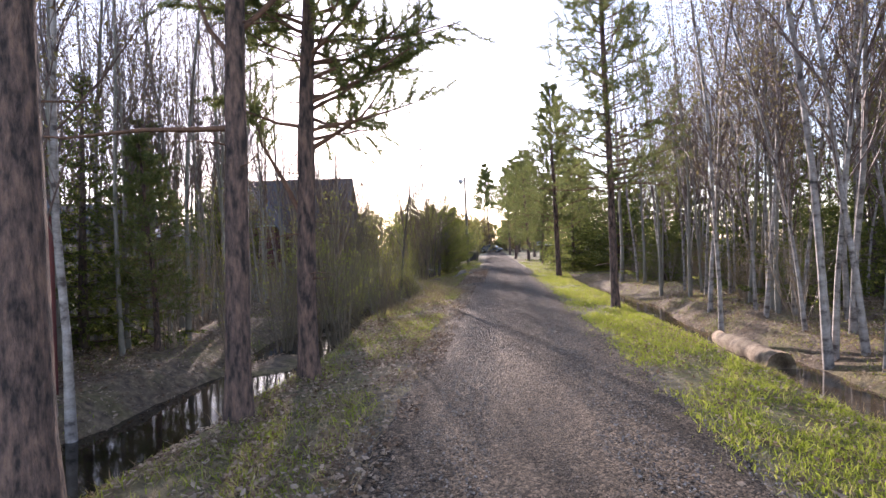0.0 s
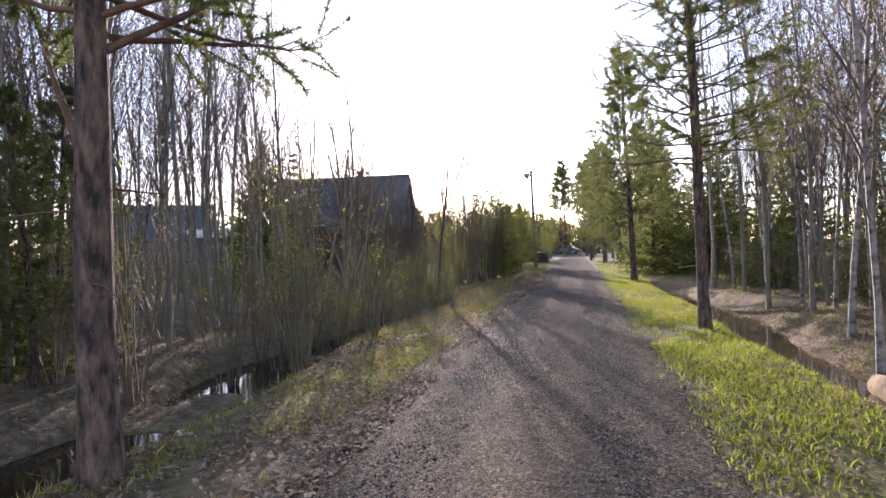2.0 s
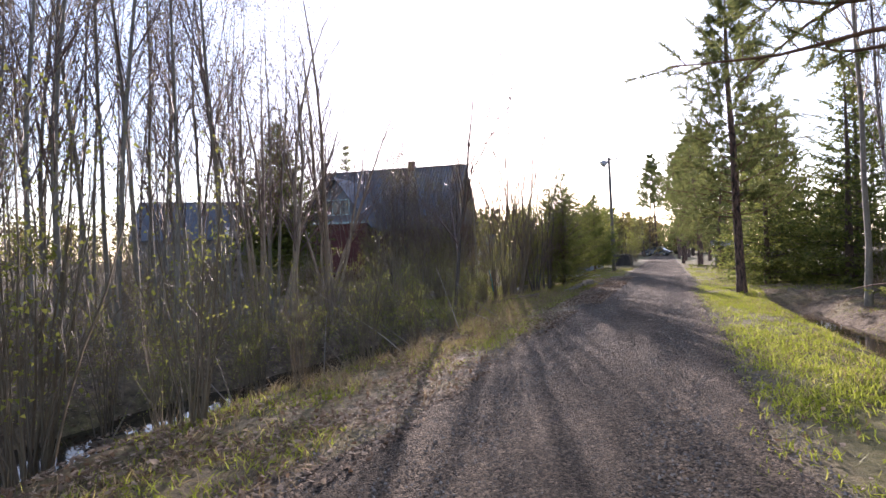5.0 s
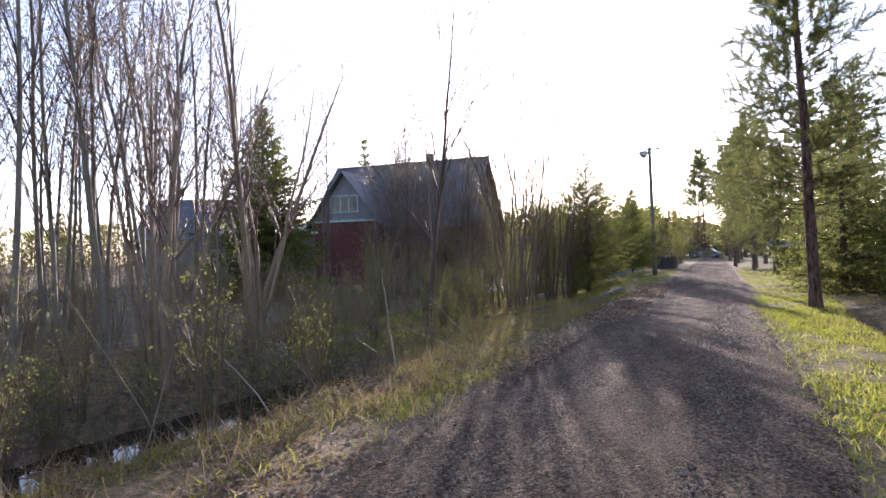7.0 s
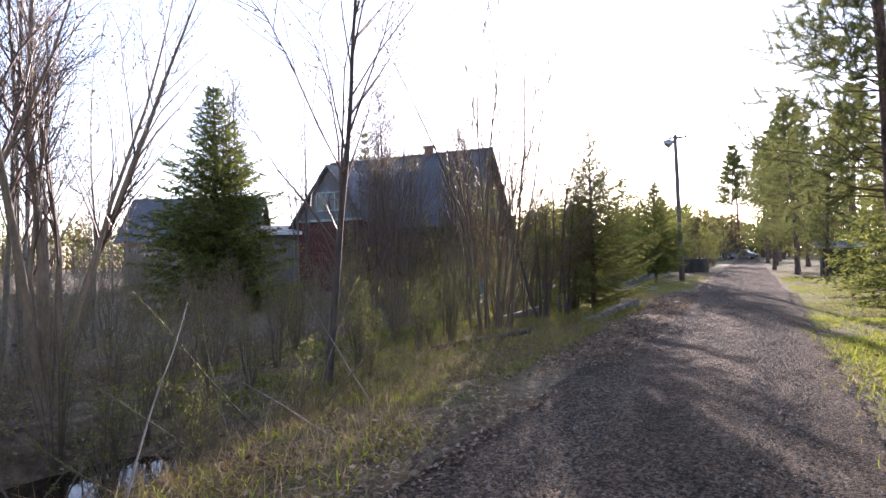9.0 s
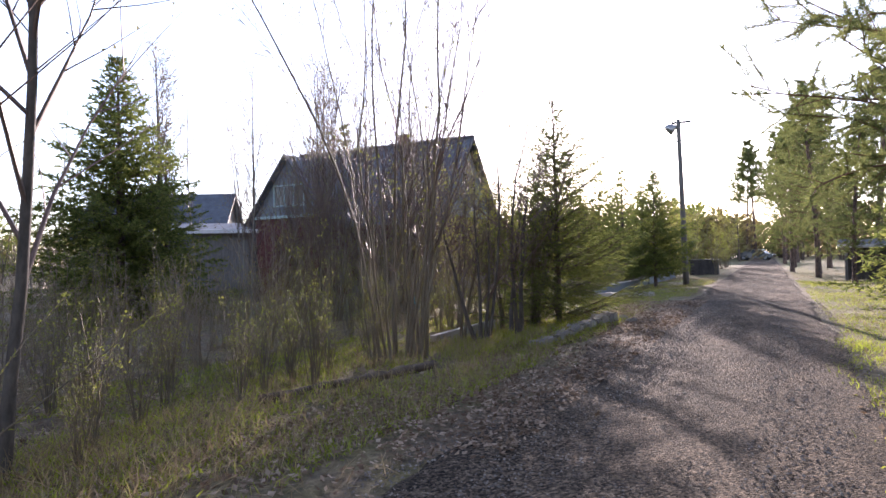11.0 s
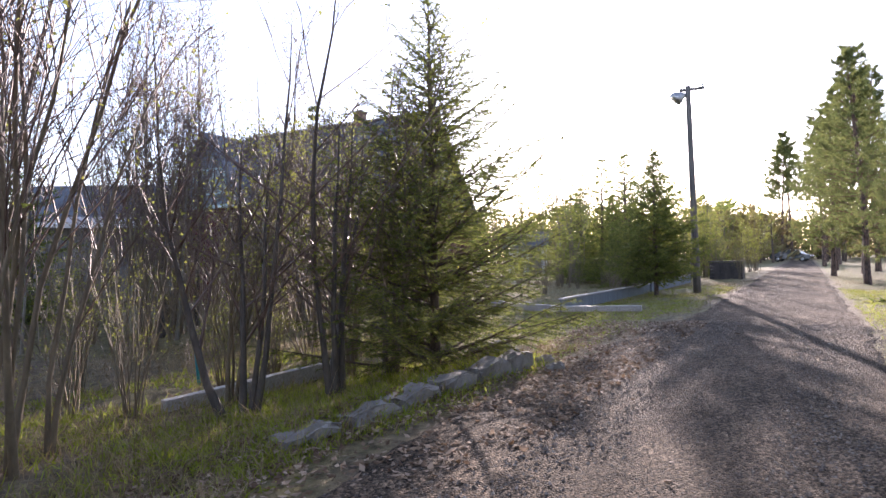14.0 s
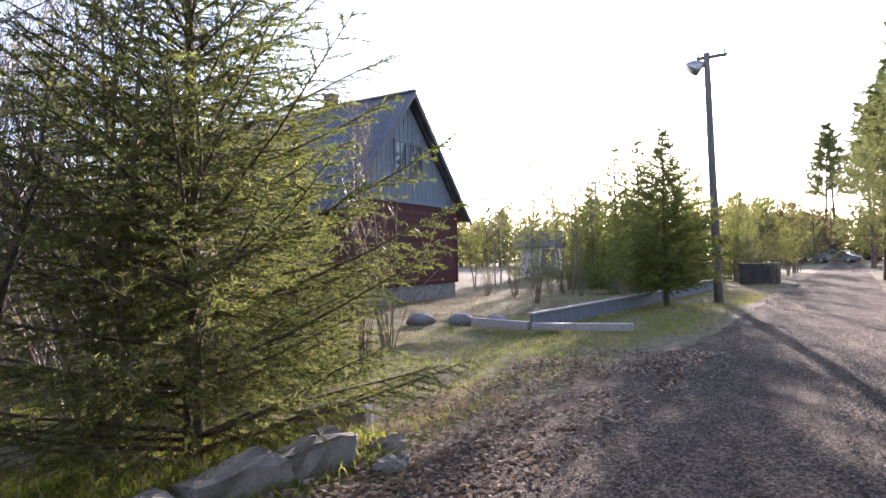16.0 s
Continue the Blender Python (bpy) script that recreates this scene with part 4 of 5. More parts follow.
for x, y, s in ((9.5, 15, 0.6), (10.6, 20.5, 0.7), (9.4, 25.2, 0.6), (11.2, 11.5, 0.7), (12.2, 16.8, 0.8), (9.0, 8.6, 0.5)):
    plant(SPRUCE_A, "spruce_tree", x, y, "small dark spruce among the birches", "spruce tree", "spruces at the forest edge", rng.uniform(0, 360), s)
wood_floor = []
for i in range(70):
    y = rng.uniform(4, 40)
    wood_floor.append((BROWN[rng.integers(3)], float(centre(y)) + rng.uniform(6.4, 15), y, rng.uniform(0, 360), rng.uniform(0.6, 1.1)))
joined_brush("forest_undergrowth", "leafless brown undergrowth below the birches", wood_floor)
for i in range(22):
    y = rng.uniform(35, 41)
    x = rng.uniform(-9.8, -4.4)
    plant((BROWN + BROWN + WILLOWS)[rng.integers(10)], "bush", x, y, "tall twiggy shrub in front of the house", "shrub", "shrubs before the house", rng.uniform(0, 360), rng.uniform(1.0, 1.7) * (0.75 if x < -8 else 1.0))
for x, y, s, tn in ((-5.6, 37.6, 0.56, 20), (-6.6, 39.2, 0.62, 140), (-4.9, 39.0, 0.5, 260), (-7.6, 38.0, 0.6, 320), (-5.4, 41.0, 0.58, 80)):
    plant(GARDEN, "birch_tree", x, y, "twiggy leafless birch before the house", "birch tree", "garden birches", tn, s)
plant(SPRUCE_C, "spruce_tree", -18.4, 53.0, "tall dark spruce behind the house", "spruce tree", "garden spruces", 70, 1.05)


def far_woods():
    """The dark belt of wood that closes the distance, its brown birch crowns standing in for haze."""
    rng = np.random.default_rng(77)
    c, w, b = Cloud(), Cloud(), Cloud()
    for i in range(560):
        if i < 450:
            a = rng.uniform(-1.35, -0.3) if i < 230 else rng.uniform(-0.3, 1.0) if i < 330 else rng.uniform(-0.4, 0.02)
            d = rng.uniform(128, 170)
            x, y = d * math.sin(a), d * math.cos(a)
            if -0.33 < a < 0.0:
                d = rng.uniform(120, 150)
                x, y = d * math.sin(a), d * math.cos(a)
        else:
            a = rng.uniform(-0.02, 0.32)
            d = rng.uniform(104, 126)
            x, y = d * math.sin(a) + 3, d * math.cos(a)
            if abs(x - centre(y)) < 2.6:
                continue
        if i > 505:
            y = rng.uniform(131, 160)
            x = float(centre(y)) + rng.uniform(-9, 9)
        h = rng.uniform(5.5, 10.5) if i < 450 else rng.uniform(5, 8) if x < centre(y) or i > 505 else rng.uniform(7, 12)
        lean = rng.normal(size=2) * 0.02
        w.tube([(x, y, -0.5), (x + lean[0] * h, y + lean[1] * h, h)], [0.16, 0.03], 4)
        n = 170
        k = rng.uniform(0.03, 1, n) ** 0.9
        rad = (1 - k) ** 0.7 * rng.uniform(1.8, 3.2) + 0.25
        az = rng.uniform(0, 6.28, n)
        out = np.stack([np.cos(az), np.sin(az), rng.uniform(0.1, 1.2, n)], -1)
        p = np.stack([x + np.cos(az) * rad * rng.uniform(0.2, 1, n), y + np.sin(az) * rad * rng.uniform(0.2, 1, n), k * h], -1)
        # two crowns in three take lighter bud brown: distance haze put into colour
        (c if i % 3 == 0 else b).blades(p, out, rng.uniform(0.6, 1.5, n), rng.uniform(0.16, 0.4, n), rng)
    e = holder("far_woods", Matrix(), "dark distant belt of mixed woodland, browner crowns standing in for haze", "woods", kind="stuff")
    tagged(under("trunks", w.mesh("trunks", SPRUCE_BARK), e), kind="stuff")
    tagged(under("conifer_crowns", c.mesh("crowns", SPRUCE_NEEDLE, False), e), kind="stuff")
    tagged(under("hazy_birch_crowns", b.mesh("crowns", CATKIN, False), e), kind="stuff")


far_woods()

# ---- house, sheds, pole and things by the track ----
def at_ground(x, y, dz=0.0):
    return float(height(x, y)) + dz


def corrugated(x0, x1, y0, z0, y1, z1, pitch=0.18, depth=0.018, thick=0.02):
    """A corrugated roof slope whose ribs run from (y0, z0) to (y1, z1), laid out along x."""
    n = int(abs(x1 - x0) / pitch * 4)
    xs = np.linspace(x0, x1, n + 1)
    wv = depth * np.sin(xs / pitch * 2 * np.pi)
    nrm = np.array([-(z1 - z0), (y1 - y0)]) / math.hypot(y1 - y0, z1 - z0)
    if nrm[1] < 0:
        nrm = -nrm
    rows = []
    for off in (wv, wv - thick):
        for yy, zz in ((y0, z0), (y1, z1)):
            rows.append(np.stack([xs, yy + nrm[0] * off, zz + nrm[1] * off], -1))
    v = np.concatenate(rows)
    m = n + 1
    i = np.arange(n)
    f = []
    for a, b in ((0, 1), (3, 2), (2, 0), (1, 3)):
        f += [np.stack([a * m + i, a * m + i + 1, b * m + i + 1], -1), np.stack([a * m + i, b * m + i + 1, b * m + i], -1)]
    c = Cloud()
    c.add(v, np.concatenate(f))
    return c.mesh("roof", ROOF, False)


def window(parent, axis, s, p0, p1, z0, z1, out, frame_mat=WHITE_WOOD, bars=1):
    """A framed window in a wall that lies across the axis at s; out: the way it faces."""
    e = new("window")
    e.parent = parent

    def bar(name, a0, b0, a1, b1, d0, d1, mat, lab=""):
        lo, hi = s + out * d0, s + out * d1
        bm = box(lo, a0, b0, hi, a1, b1, 0.006) if axis == "x" else box(a0, lo, b0, a1, hi, b1, 0.006)
        part(name, bm, mat, e, lab)

    bar("pane", p0, z0, p1, z1, 0.02, 0.03, GLASS, "dark reflecting glass pane")
    t = 0.07
    for a0, b0, a1, b1 in ((p0 - t, z0 - t, p1 + t, z0), (p0 - t, z1, p1 + t, z1 + t), (p0 - t, z0, p0, z1), (p1, z0, p1 + t, z1)):
        bar("frame", a0, b0, a1, b1, 0.0, 0.06, frame_mat)
    for i in range(bars):
        c = p0 + (p1 - p0) * (i + 1) / (bars + 1)
        bar("glazing_bar", c - 0.025, z0, c + 0.025, z1, 0.01, 0.05, frame_mat)
    return e


def house():
    g = -0.05
    e = holder("house", Matrix(), "old wooden house, dark red below blue-grey gable, corrugated roof", "house")
    x1, x0, ya, yb, ez, rz = -7.3, -16.5, 43.0, 49.8, 3.3, 6.9
    ym = (ya + yb) / 2
    part("foundation", box(x0 + 0.05, ya + 0.05, g - 0.3, x1 - 0.05, yb - 0.05, 0.4, 0.02), CONCRETE, e, "low grey plinth")
    part("wall", box(x0, ya, 0.4, x1, yb, ez, 0.01), RED_WOOD, e, "dark red boarded wall")
    part("gable", prism([(ya, ez), (yb, ez), (ym, rz - 0.15)], "x", x1 - 0.15, x1 + 0.01), BLUE_WOOD, e, "blue-grey boarded gable")
    part("gable", prism([(ya, ez), (yb, ez), (ym, rz - 0.15)], "x", x0 - 0.01, x0 + 0.15), BLUE_WOOD, e, "blue-grey boarded gable")
    for i in range(26):
        y = ya + 0.1 + i * 0.26
        top = rz - 0.2 - abs(y + 0.1 - ym) * (rz - 0.15 - ez) / (ym - ya) - 0.1
        if top > ez + 0.1:
            part("board", box(x1 + 0.01, y, ez - 0.1, x1 + 0.035, y + 0.235, top), BLUE_WOOD, e)
    for i in range(13):
        z = 0.45 + i * 0.215
        part("board", box(x1, ya + 0.05, z, x1 + 0.025, yb - 0.05, z + 0.2, 0.004), RED_WOOD, e)
    part("corner_board", box(x1 - 0.1, yb - 0.1, 0.4, x1 + 0.05, yb + 0.03, ez, 0.01), RED_WOOD, e)
    part("corner_board", box(x1 - 0.1, ya - 0.03, 0.4, x1 + 0.05, ya + 0.1, ez, 0.01), RED_WOOD, e)
    part("cornice", box(x1, ya - 0.2, ez - 0.12, x1 + 0.09, yb + 0.2, ez + 0.02, 0.01), BLUE_WOOD, e)
    s = (rz + 0.04 - ez) / (ym - ya)
    oy, oz = 0.55, 0.55 * s
    under("roof", corrugated(x0 - 0.4, x1 + 0.42, ya - oy, ez + 0.04 - oz, ym, rz + 0.06), e, "dark blue-grey corrugated roof slope")
    under("roof", corrugated(x0 - 0.4, x1 + 0.42, yb + oy, ez + 0.04 - oz, ym, rz + 0.06), e, "dark blue-grey corrugated roof slope")
    for y0, sgn in ((ya - oy, 1), (yb + oy, -1)):
        bm = prism([(y0, ez - oz - 0.14), (y0, ez - oz + 0.03), (ym, rz + 0.05), (ym, rz - 0.14)], "x", x1 + 0.37, x1 + 0.41)
        part("barge_board", bm, GREY_WOOD, e, "grey barge board")
    part("ridge_cap", box(x0 - 0.4, ym - 0.13, rz + 0.05, x1 + 0.43, ym + 0.13, rz + 0.1, 0.02), METAL, e)
    ch = part("chimney", box(-10.75, ym - 0.2, rz - 0.4, -10.35, ym + 0.2, 7.32, 0.015), BRICK, e, "sooty brick chimney")
    part("chimney_cap", box(-10.8, ym - 0.25, 7.32, -10.3, ym + 0.25, 7.4, 0.02), CONCRETE, ch)
    window(e, "x", x1 + 0.03, ym - 0.75, ym - 0.15, 4.15, 5.2, 1, BLUE_WOOD)
    window(e, "x", x1 + 0.03, ym + 0.25, ym + 0.85, 4.15, 5.2, 1, GREY_WOOD)
    # the cross gable towards the garden
    wx, wy, wa, wr = -13.5, 41.2, 3.3, 5.85
    hw = 1.9
    part("wing_wall", box(wx - hw, wy, g - 0.2, wx + hw, ya, wa, 0.01), RED_WOOD, e, "dark red boarded wall of the wing")
    part("wing_gable", prism([(wx - hw, wa), (wx + hw, wa), (wx, wr - 0.1)], "y", wy, wy + 0.15), BLUE_WOOD, e, "blue-grey gable of the wing")
    for sg in (-1, 1):
        bm = prism([(wx + sg * (hw + 0.35), wa - 0.42), (wx + sg * (hw + 0.35), wa - 0.34), (wx, wr + 0.06), (wx, wr - 0.03)], "y", wy - 0.35, ym - 0.6)
        part("wing_roof", bm, ROOF, e, "dark roof slope of the wing")
    window(e, "y", wy, wx - 0.75, wx + 0.75, 3.75, 4.55, -1, PALE_TEAL, 2)
    part("window_ledge", box(wx - hw - 0.1, wy - 0.1, wa - 0.12, wx + hw + 0.1, wy, wa, 0.01), PALE_TEAL, e, "pale teal painted ledge")


house()


def shed(name, cx, cy, turn, w, d, eave, ridge, label, wall_mat, lean_to=False):
    e = holder(name, pose(cx, cy, -0.1, 0, 0, turn), label, "shed")
    part("wall", box(-w / 2, -d / 2, 0, w / 2, d / 2, eave, 0.01), wall_mat, e)
    for i in range(int(w / 0.24)):
        part("board", box(-w / 2 + i * 0.24 + 0.01, -d / 2 - 0.025, 0.05, -w / 2 + i * 0.24 + 0.22, -d / 2, eave - 0.05), wall_mat, e)
    if lean_to:
        part("roof", prism([(-d / 2 - 0.4, eave), (-d / 2 - 0.4, eave + 0.09), (d / 2 + 0.3, ridge + 0.09), (d / 2 + 0.3, ridge)], "x", -w / 2 - 0.3, w / 2 + 0.3), ROOF, e, "flat dark roof")
        part("fascia", box(-w / 2 - 0.3, -d / 2 - 0.44, eave - 0.04, w / 2 + 0.3, -d / 2 - 0.4, eave + 0.12), WHITE_WOOD, e, "pale roof edge board")
    else:
        part("gable", prism([(-d / 2, eave), (d / 2, eave), (0, ridge - 0.1)], "x", -w / 2, -w / 2 + 0.1), wall_mat, e)
        part("gable", prism([(-d / 2, eave), (d / 2, eave), (0, ridge - 0.1)], "x", w / 2 - 0.1, w / 2), wall_mat, e)
        for sg in (-1, 1):
            part("roof", prism([(sg * (d / 2 + 0.4), eave - 0.3), (sg * (d / 2 + 0.4), eave - 0.2), (0, ridge + 0.05), (0, ridge - 0.05)], "x", -w / 2 - 0.4, w / 2 + 0.4), ROOF, e, "dark roof slope")
    part("door", box(w * 0.1, -d / 2 - 0.06, 0.05, w * 0.1 + 0.9, -d / 2 - 0.03, 1.95, 0.008), GREY_WOOD, e, "plain board door")


shed("shed", -18.0, 41.6, 38, 5.6, 3.2, 2.75, 3.3, "long grey board shed with a pale roof edge", GREY_WOOD, True)
shed("white_shed", -11.2, 69.5, 10, 2.6, 2.2, 2.3, 3.2, "small pale shed behind bare garden trees", WHITE_WOOD)
shed("barn", -27.0, 46.5, 30, 7.5, 5.5, 3.0, 5.6, "old dark barn with a pitched roof behind the garden", GREY_WOOD)


def utility_pole():
    e = holder("utility_pole", pose(2.05, 48.2, at_ground(2.05, 48.2)), "leaning grey wooden utility pole with a lamp on top", "utility pole")
    c = Cloud()
    n = 10
    t = np.linspace(0, 1, n)
    c.tube(np.stack([-0.02 * t * 7, t * 0, -0.2 + t * 7.35], -1), 0.13 - 0.05 * t, 12, True)
    under("shaft", c.mesh("shaft", POLE_WOOD), e)
    arm = part("crossarm", box(-0.42, -0.05, 6.98, 0.4, 0.05, 7.06, 0.01), POLE_WOOD, e)
    for x in (-0.36, 0.34):
        c = Cloud()
        c.tube([(x, 0, 7.05), (x, 0, 7.1), (x, 0, 7.15), (x, 0, 7.2)], [0.012, 0.03, 0.035, 0.015], 8, True)
        under("insulator", c.mesh("insulator", WHITE_WOOD), arm, "white porcelain insulator")
    for z, w in ((6.2, 0.28), (5.2, 0.14)):
        c = Cloud()
        c.tube([(-0.13 - w, -0.02, z), (-0.13 + w, -0.02, z + 0.03)], [0.016, 0.016], 6, True)
        under("bracket", c.mesh("bracket", METAL), e, "thin iron bracket")
    lamp = part("lamp_bracket", box(-0.42, -0.03, 6.86, -0.1, 0.03, 6.92, 0.01), METAL, e)
    c = Cloud()
    c.tube([(-0.2, 0, 6.84), (-0.3, -0.03, 6.83), (-0.42, -0.08, 6.78), (-0.52, -0.12, 6.72), (-0.56, -0.13, 6.68)], [0.06, 0.12, 0.2, 0.24, 0.23], 14, True)
    under("lamp_shade", c.mesh("lamp_shade", METAL), lamp, "round grey metal lamp shade")


utility_pole()


def rough_block(name, pts, z0, z1, m, mat, label, category, seed, group=""):
    """A broken-edged slab from a plan outline."""
    rng = np.random.default_rng(seed)
    bm = bmesh.new()
    lo = [bm.verts.new((x, y, z0)) for x, y in pts]
    hi = [bm.verts.new((x, y, z1)) for x, y in pts]
    n = len(pts)
    bm.faces.new(lo[::-1])
    bm.faces.new(hi)
    for i in range(n):
        bm.faces.new((lo[i], lo[(i + 1) % n], hi[(i + 1) % n], hi[i]))
    bmesh.ops.bevel(bm, geom=list(bm.edges), offset=0.02, segments=2, affect="EDGES")
    bmesh.ops.subdivide_edges(bm, edges=[q for q in bm.edges if q.calc_length() > 0.12], cuts=3, use_grid_fill=True)
    for v in bm.verts:
        v.co += Vector(rng.normal(size=3) * 0.012) + Vector((0, 0, 0.045 * float(wave(v.co.x * 2, v.co.y * 2, 2.0))))
    me = bpy.data.meshes.new(name)
    bm.to_mesh(me)
    bm.free()
    me.materials.append(mat)
    o = new(name, me)
    o.matrix_basis = m
    return tagged(o, label, category, group)


KERB = "broken slabs at the track edge"
rng = np.random.default_rng(19)
for i, (x0, y0, ln, w, top, tn) in enumerate(((1.25, 33.05, 0.24, 0.2, 0.02, 40), (1.5, 32.75, 0.22, 0.18, 0.0, 15), (1.06, 32.5, 0.55, 0.3, 0.13, 78), (0.95, 31.97, 0.64, 0.28, 0.12, 81), (0.85, 31.35, 0.58, 0.28, 0.09, 80), (0.77, 30.72, 0.62, 0.28, 0.07, 82), (0.68, 30.1, 0.56, 0.26, 0.04, 78), (0.35, 33.6, 0.6, 0.4, 0.07, 20), (0.55, 29.5, 0.5, 0.26, 0.02, 74))):
    a, b = ln / 2, w / 2
    q = [(-a * rng.uniform(0.8, 1.1), -b), (a, -b * rng.uniform(0.7, 1.1)), (a * rng.uniform(0.7, 1.0), b), (-a, b * rng.uniform(0.6, 1.0))]
    rough_block("stone_slab", q, -0.3, top, pose(x0, y0, 0, rng.uniform(-5, 5), rng.uniform(-4, 4), tn), CONCRETE, "broken grey stone slab half buried under grass", "stone slab", 200 + i, KERB)


def plank(x0, y0, z0, x1, y1, z1, h, t, label, group):
    a, b = Vector((x0, y0, z0)), Vector((x1, y1, z1))
    ln = (b - a).length
    bm = box(0, -t / 2, 0, ln, t / 2, h, 0.006)
    me = bpy.data.meshes.new("plank")
    bm.to_mesh(me)
    bm.free()
    me.materials.append(BLUE_WOOD if h > 0.25 else PLANK)
    o = new("edging_plank", me)
    o.matrix_basis = Matrix.Translation(a) @ (b - a).to_track_quat("X", "Z").to_matrix().to_4x4()
    tagged(o, label, "plank", group)
    if h > 0.25:
        part("cap", box(0, -t / 2 - 0.03, h, ln, t / 2 + 0.03, h + 0.035, 0.006), PLANK, o, "pale bleached cap board")


EDGE = "planks edging the garden"
plank(-0.55, 40.35, -0.12, 0.45, 48.3, -0.12, 0.3, 0.05, "long blue-grey plank on edge with a pale cap", EDGE)
plank(0.5, 48.4, -0.12, 1.25, 56.0, -0.12, 0.34, 0.05, "long blue-grey plank on edge with a pale cap", EDGE)
plank(-2.0, 40.75, -0.12, -0.6, 40.35, -0.12, 0.16, 0.12, "short pale plank lying at the lawn edge", EDGE)
plank(-0.5, 40.3, -0.1, 1.35, 40.4, -0.06, 0.13, 0.14, "short pale plank lying at the lawn edge", EDGE)
plank(-1.5, 29.9, -0.24, -1.25, 32.4, -0.22, 0.2, 0.1, "pale concrete edging beam behind the saplings", EDGE)


def boulder(x, y, s, seed, label="rounded grey boulder on the lawn"):
    rng = np.random.default_rng(seed)
    bm = bmesh.new()
    bmesh.ops.create_icosphere(bm, subdivisions=3, radius=1.0)
    k = rng.uniform(0, 9, 3)
    for v in bm.verts:
        f_ = 1 + 0.22 * noise.noise(v.co * 1.3 + Vector(k)) + 0.08 * noise.noise(v.co * 4 + Vector(k))
        v.co = Vector((v.co.x * 1.25, v.co.y, v.co.z * 0.7)) * f_ * s
    for f_ in bm.faces:
        f_.smooth = True
    me = bpy.data.meshes.new("boulder")
    bm.to_mesh(me)
    bm.free()
    me.materials.append(ROCK)
    o = new("boulder", me)
    o.matrix_basis = pose(x, y, at_ground(x, y, s * 0.35), 0, 0, seed * 50)
    tagged(o, label, "boulder", "boulders by the lawn")


for i, (x, y, s) in enumerate(((-3.6, 41.2, 0.27), (-2.55, 41.2, 0.26), (-1.95, 41.8, 0.2))):
    boulder(x, y, s, 300 + i)


def log(name, pts, radii, mat, label, category, hollow=False):
    c = Cloud()
    p = np.array(pts, float)
    n = 14
    t = np.linspace(0, len(p) - 1, n)
    q = np.stack([np.interp(t, np.arange(len(p)), p[:, k]) for k in range(3)], -1)
    rng = np.random.default_rng(7)
    q[1:-1] += rng.normal(size=(n - 2, 3)) * 0.012
    r = np.interp(t, np.arange(len(p)), radii) * (1 + 0.09 * np.sin(t * 5.1 + 1) + 0.05 * np.sin(t * 13.0))
    c.tube(q, r, 16, not hollow)
    if hollow:
        c.tube(q[::-1], r[::-1] * 0.72, 16)
        ring0 = len(q) * 16
        a = np.arange(16)
        b = (a + 1) % 16
        f = []
        for first_o, first_i in ((0, ring0 + (n - 1) * 16), ((n - 1) * 16, ring0)):
            m_ = (-a) % 16
            f.append(np.stack([first_o + a, first_o + b, first_i + a], -1))
            f.append(np.stack([first_o + b, first_i + b, first_i + a], -1))
        c.f.append(np.concatenate(f))
    o = new(name, c.mesh(name, mat))
    return tagged(o, label, category)


MOSSY = surface("mossy_rotten_wood", [(0.3, (0.1, 0.07, 0.045)), (0.45, (0.22, 0.155, 0.09)), (0.6, (0.35, 0.265, 0.165)), (0.8, (0.18, 0.175, 0.05))], 5, (1, 1, 1), 40, 0.9, 0.8, 0.02)
ROTTEN = surface("brown_rotten_bark", [(0.3, (0.06, 0.042, 0.03)), (0.6, (0.15, 0.11, 0.07)), (0.8, (0.15, 0.15, 0.05))], 6, (1, 1, 1), 50, 0.9, 0.8, 0.015)
log("fallen_log", [(5.3, 9.35, -0.5), (5.42, 10.5, -0.46), (5.5, 11.9, -0.44)], [0.21, 0.19, 0.15], MOSSY, "thick pale mossy hollow log lying along the ditch", "log", True)
log("fallen_log", [(-1.2, 25.2, -0.06), (-0.7, 26.2, -0.03), (-0.2, 27.2, 0.0)], [0.045, 0.055, 0.06], ROTTEN, "thin fallen trunk lying in the grass", "log")


WILLOW_DEAD = surface("bleached_dead_wood", [(0.3, (0.25, 0.21, 0.16)), (0.7, (0.42, 0.37, 0.3))], 8, (1, 1, 1), 60, 0.8, 0.3, 0.004)


def leaning_sticks():
    rng = np.random.default_rng(17)
    for i, (x, y, az, ln, rise) in enumerate(((-1.0, 17.6, 2.7, 2.2, 0.5), (-0.6, 19.4, 2.2, 1.8, 0.7), (-2.2, 15.6, 2.9, 1.8, 0.8), (-1.2, 18.9, 2.5, 1.5, 0.35), (-0.4, 22.0, 2.6, 2.1, 0.55), (-2.0, 17.0, 1.9, 1.3, 0.9), (-0.2, 21.0, 3.0, 1.2, 0.4))):
        c = Cloud()
        c.tube(wiggle(rng, (0, 0, 0), (math.cos(az), math.sin(az), rise), ln, 7, 0.05), np.linspace(0.009, 0.003, 7), 5)
        o = new("dead_stick", c.mesh("dead_stick", WILLOW_DEAD))
        o.matrix_basis = pose(x, y, at_ground(x, y, -0.01))
        tagged(o, "pale dead stick leaning over the ditch", "stick", "dead sticks")


leaning_sticks()


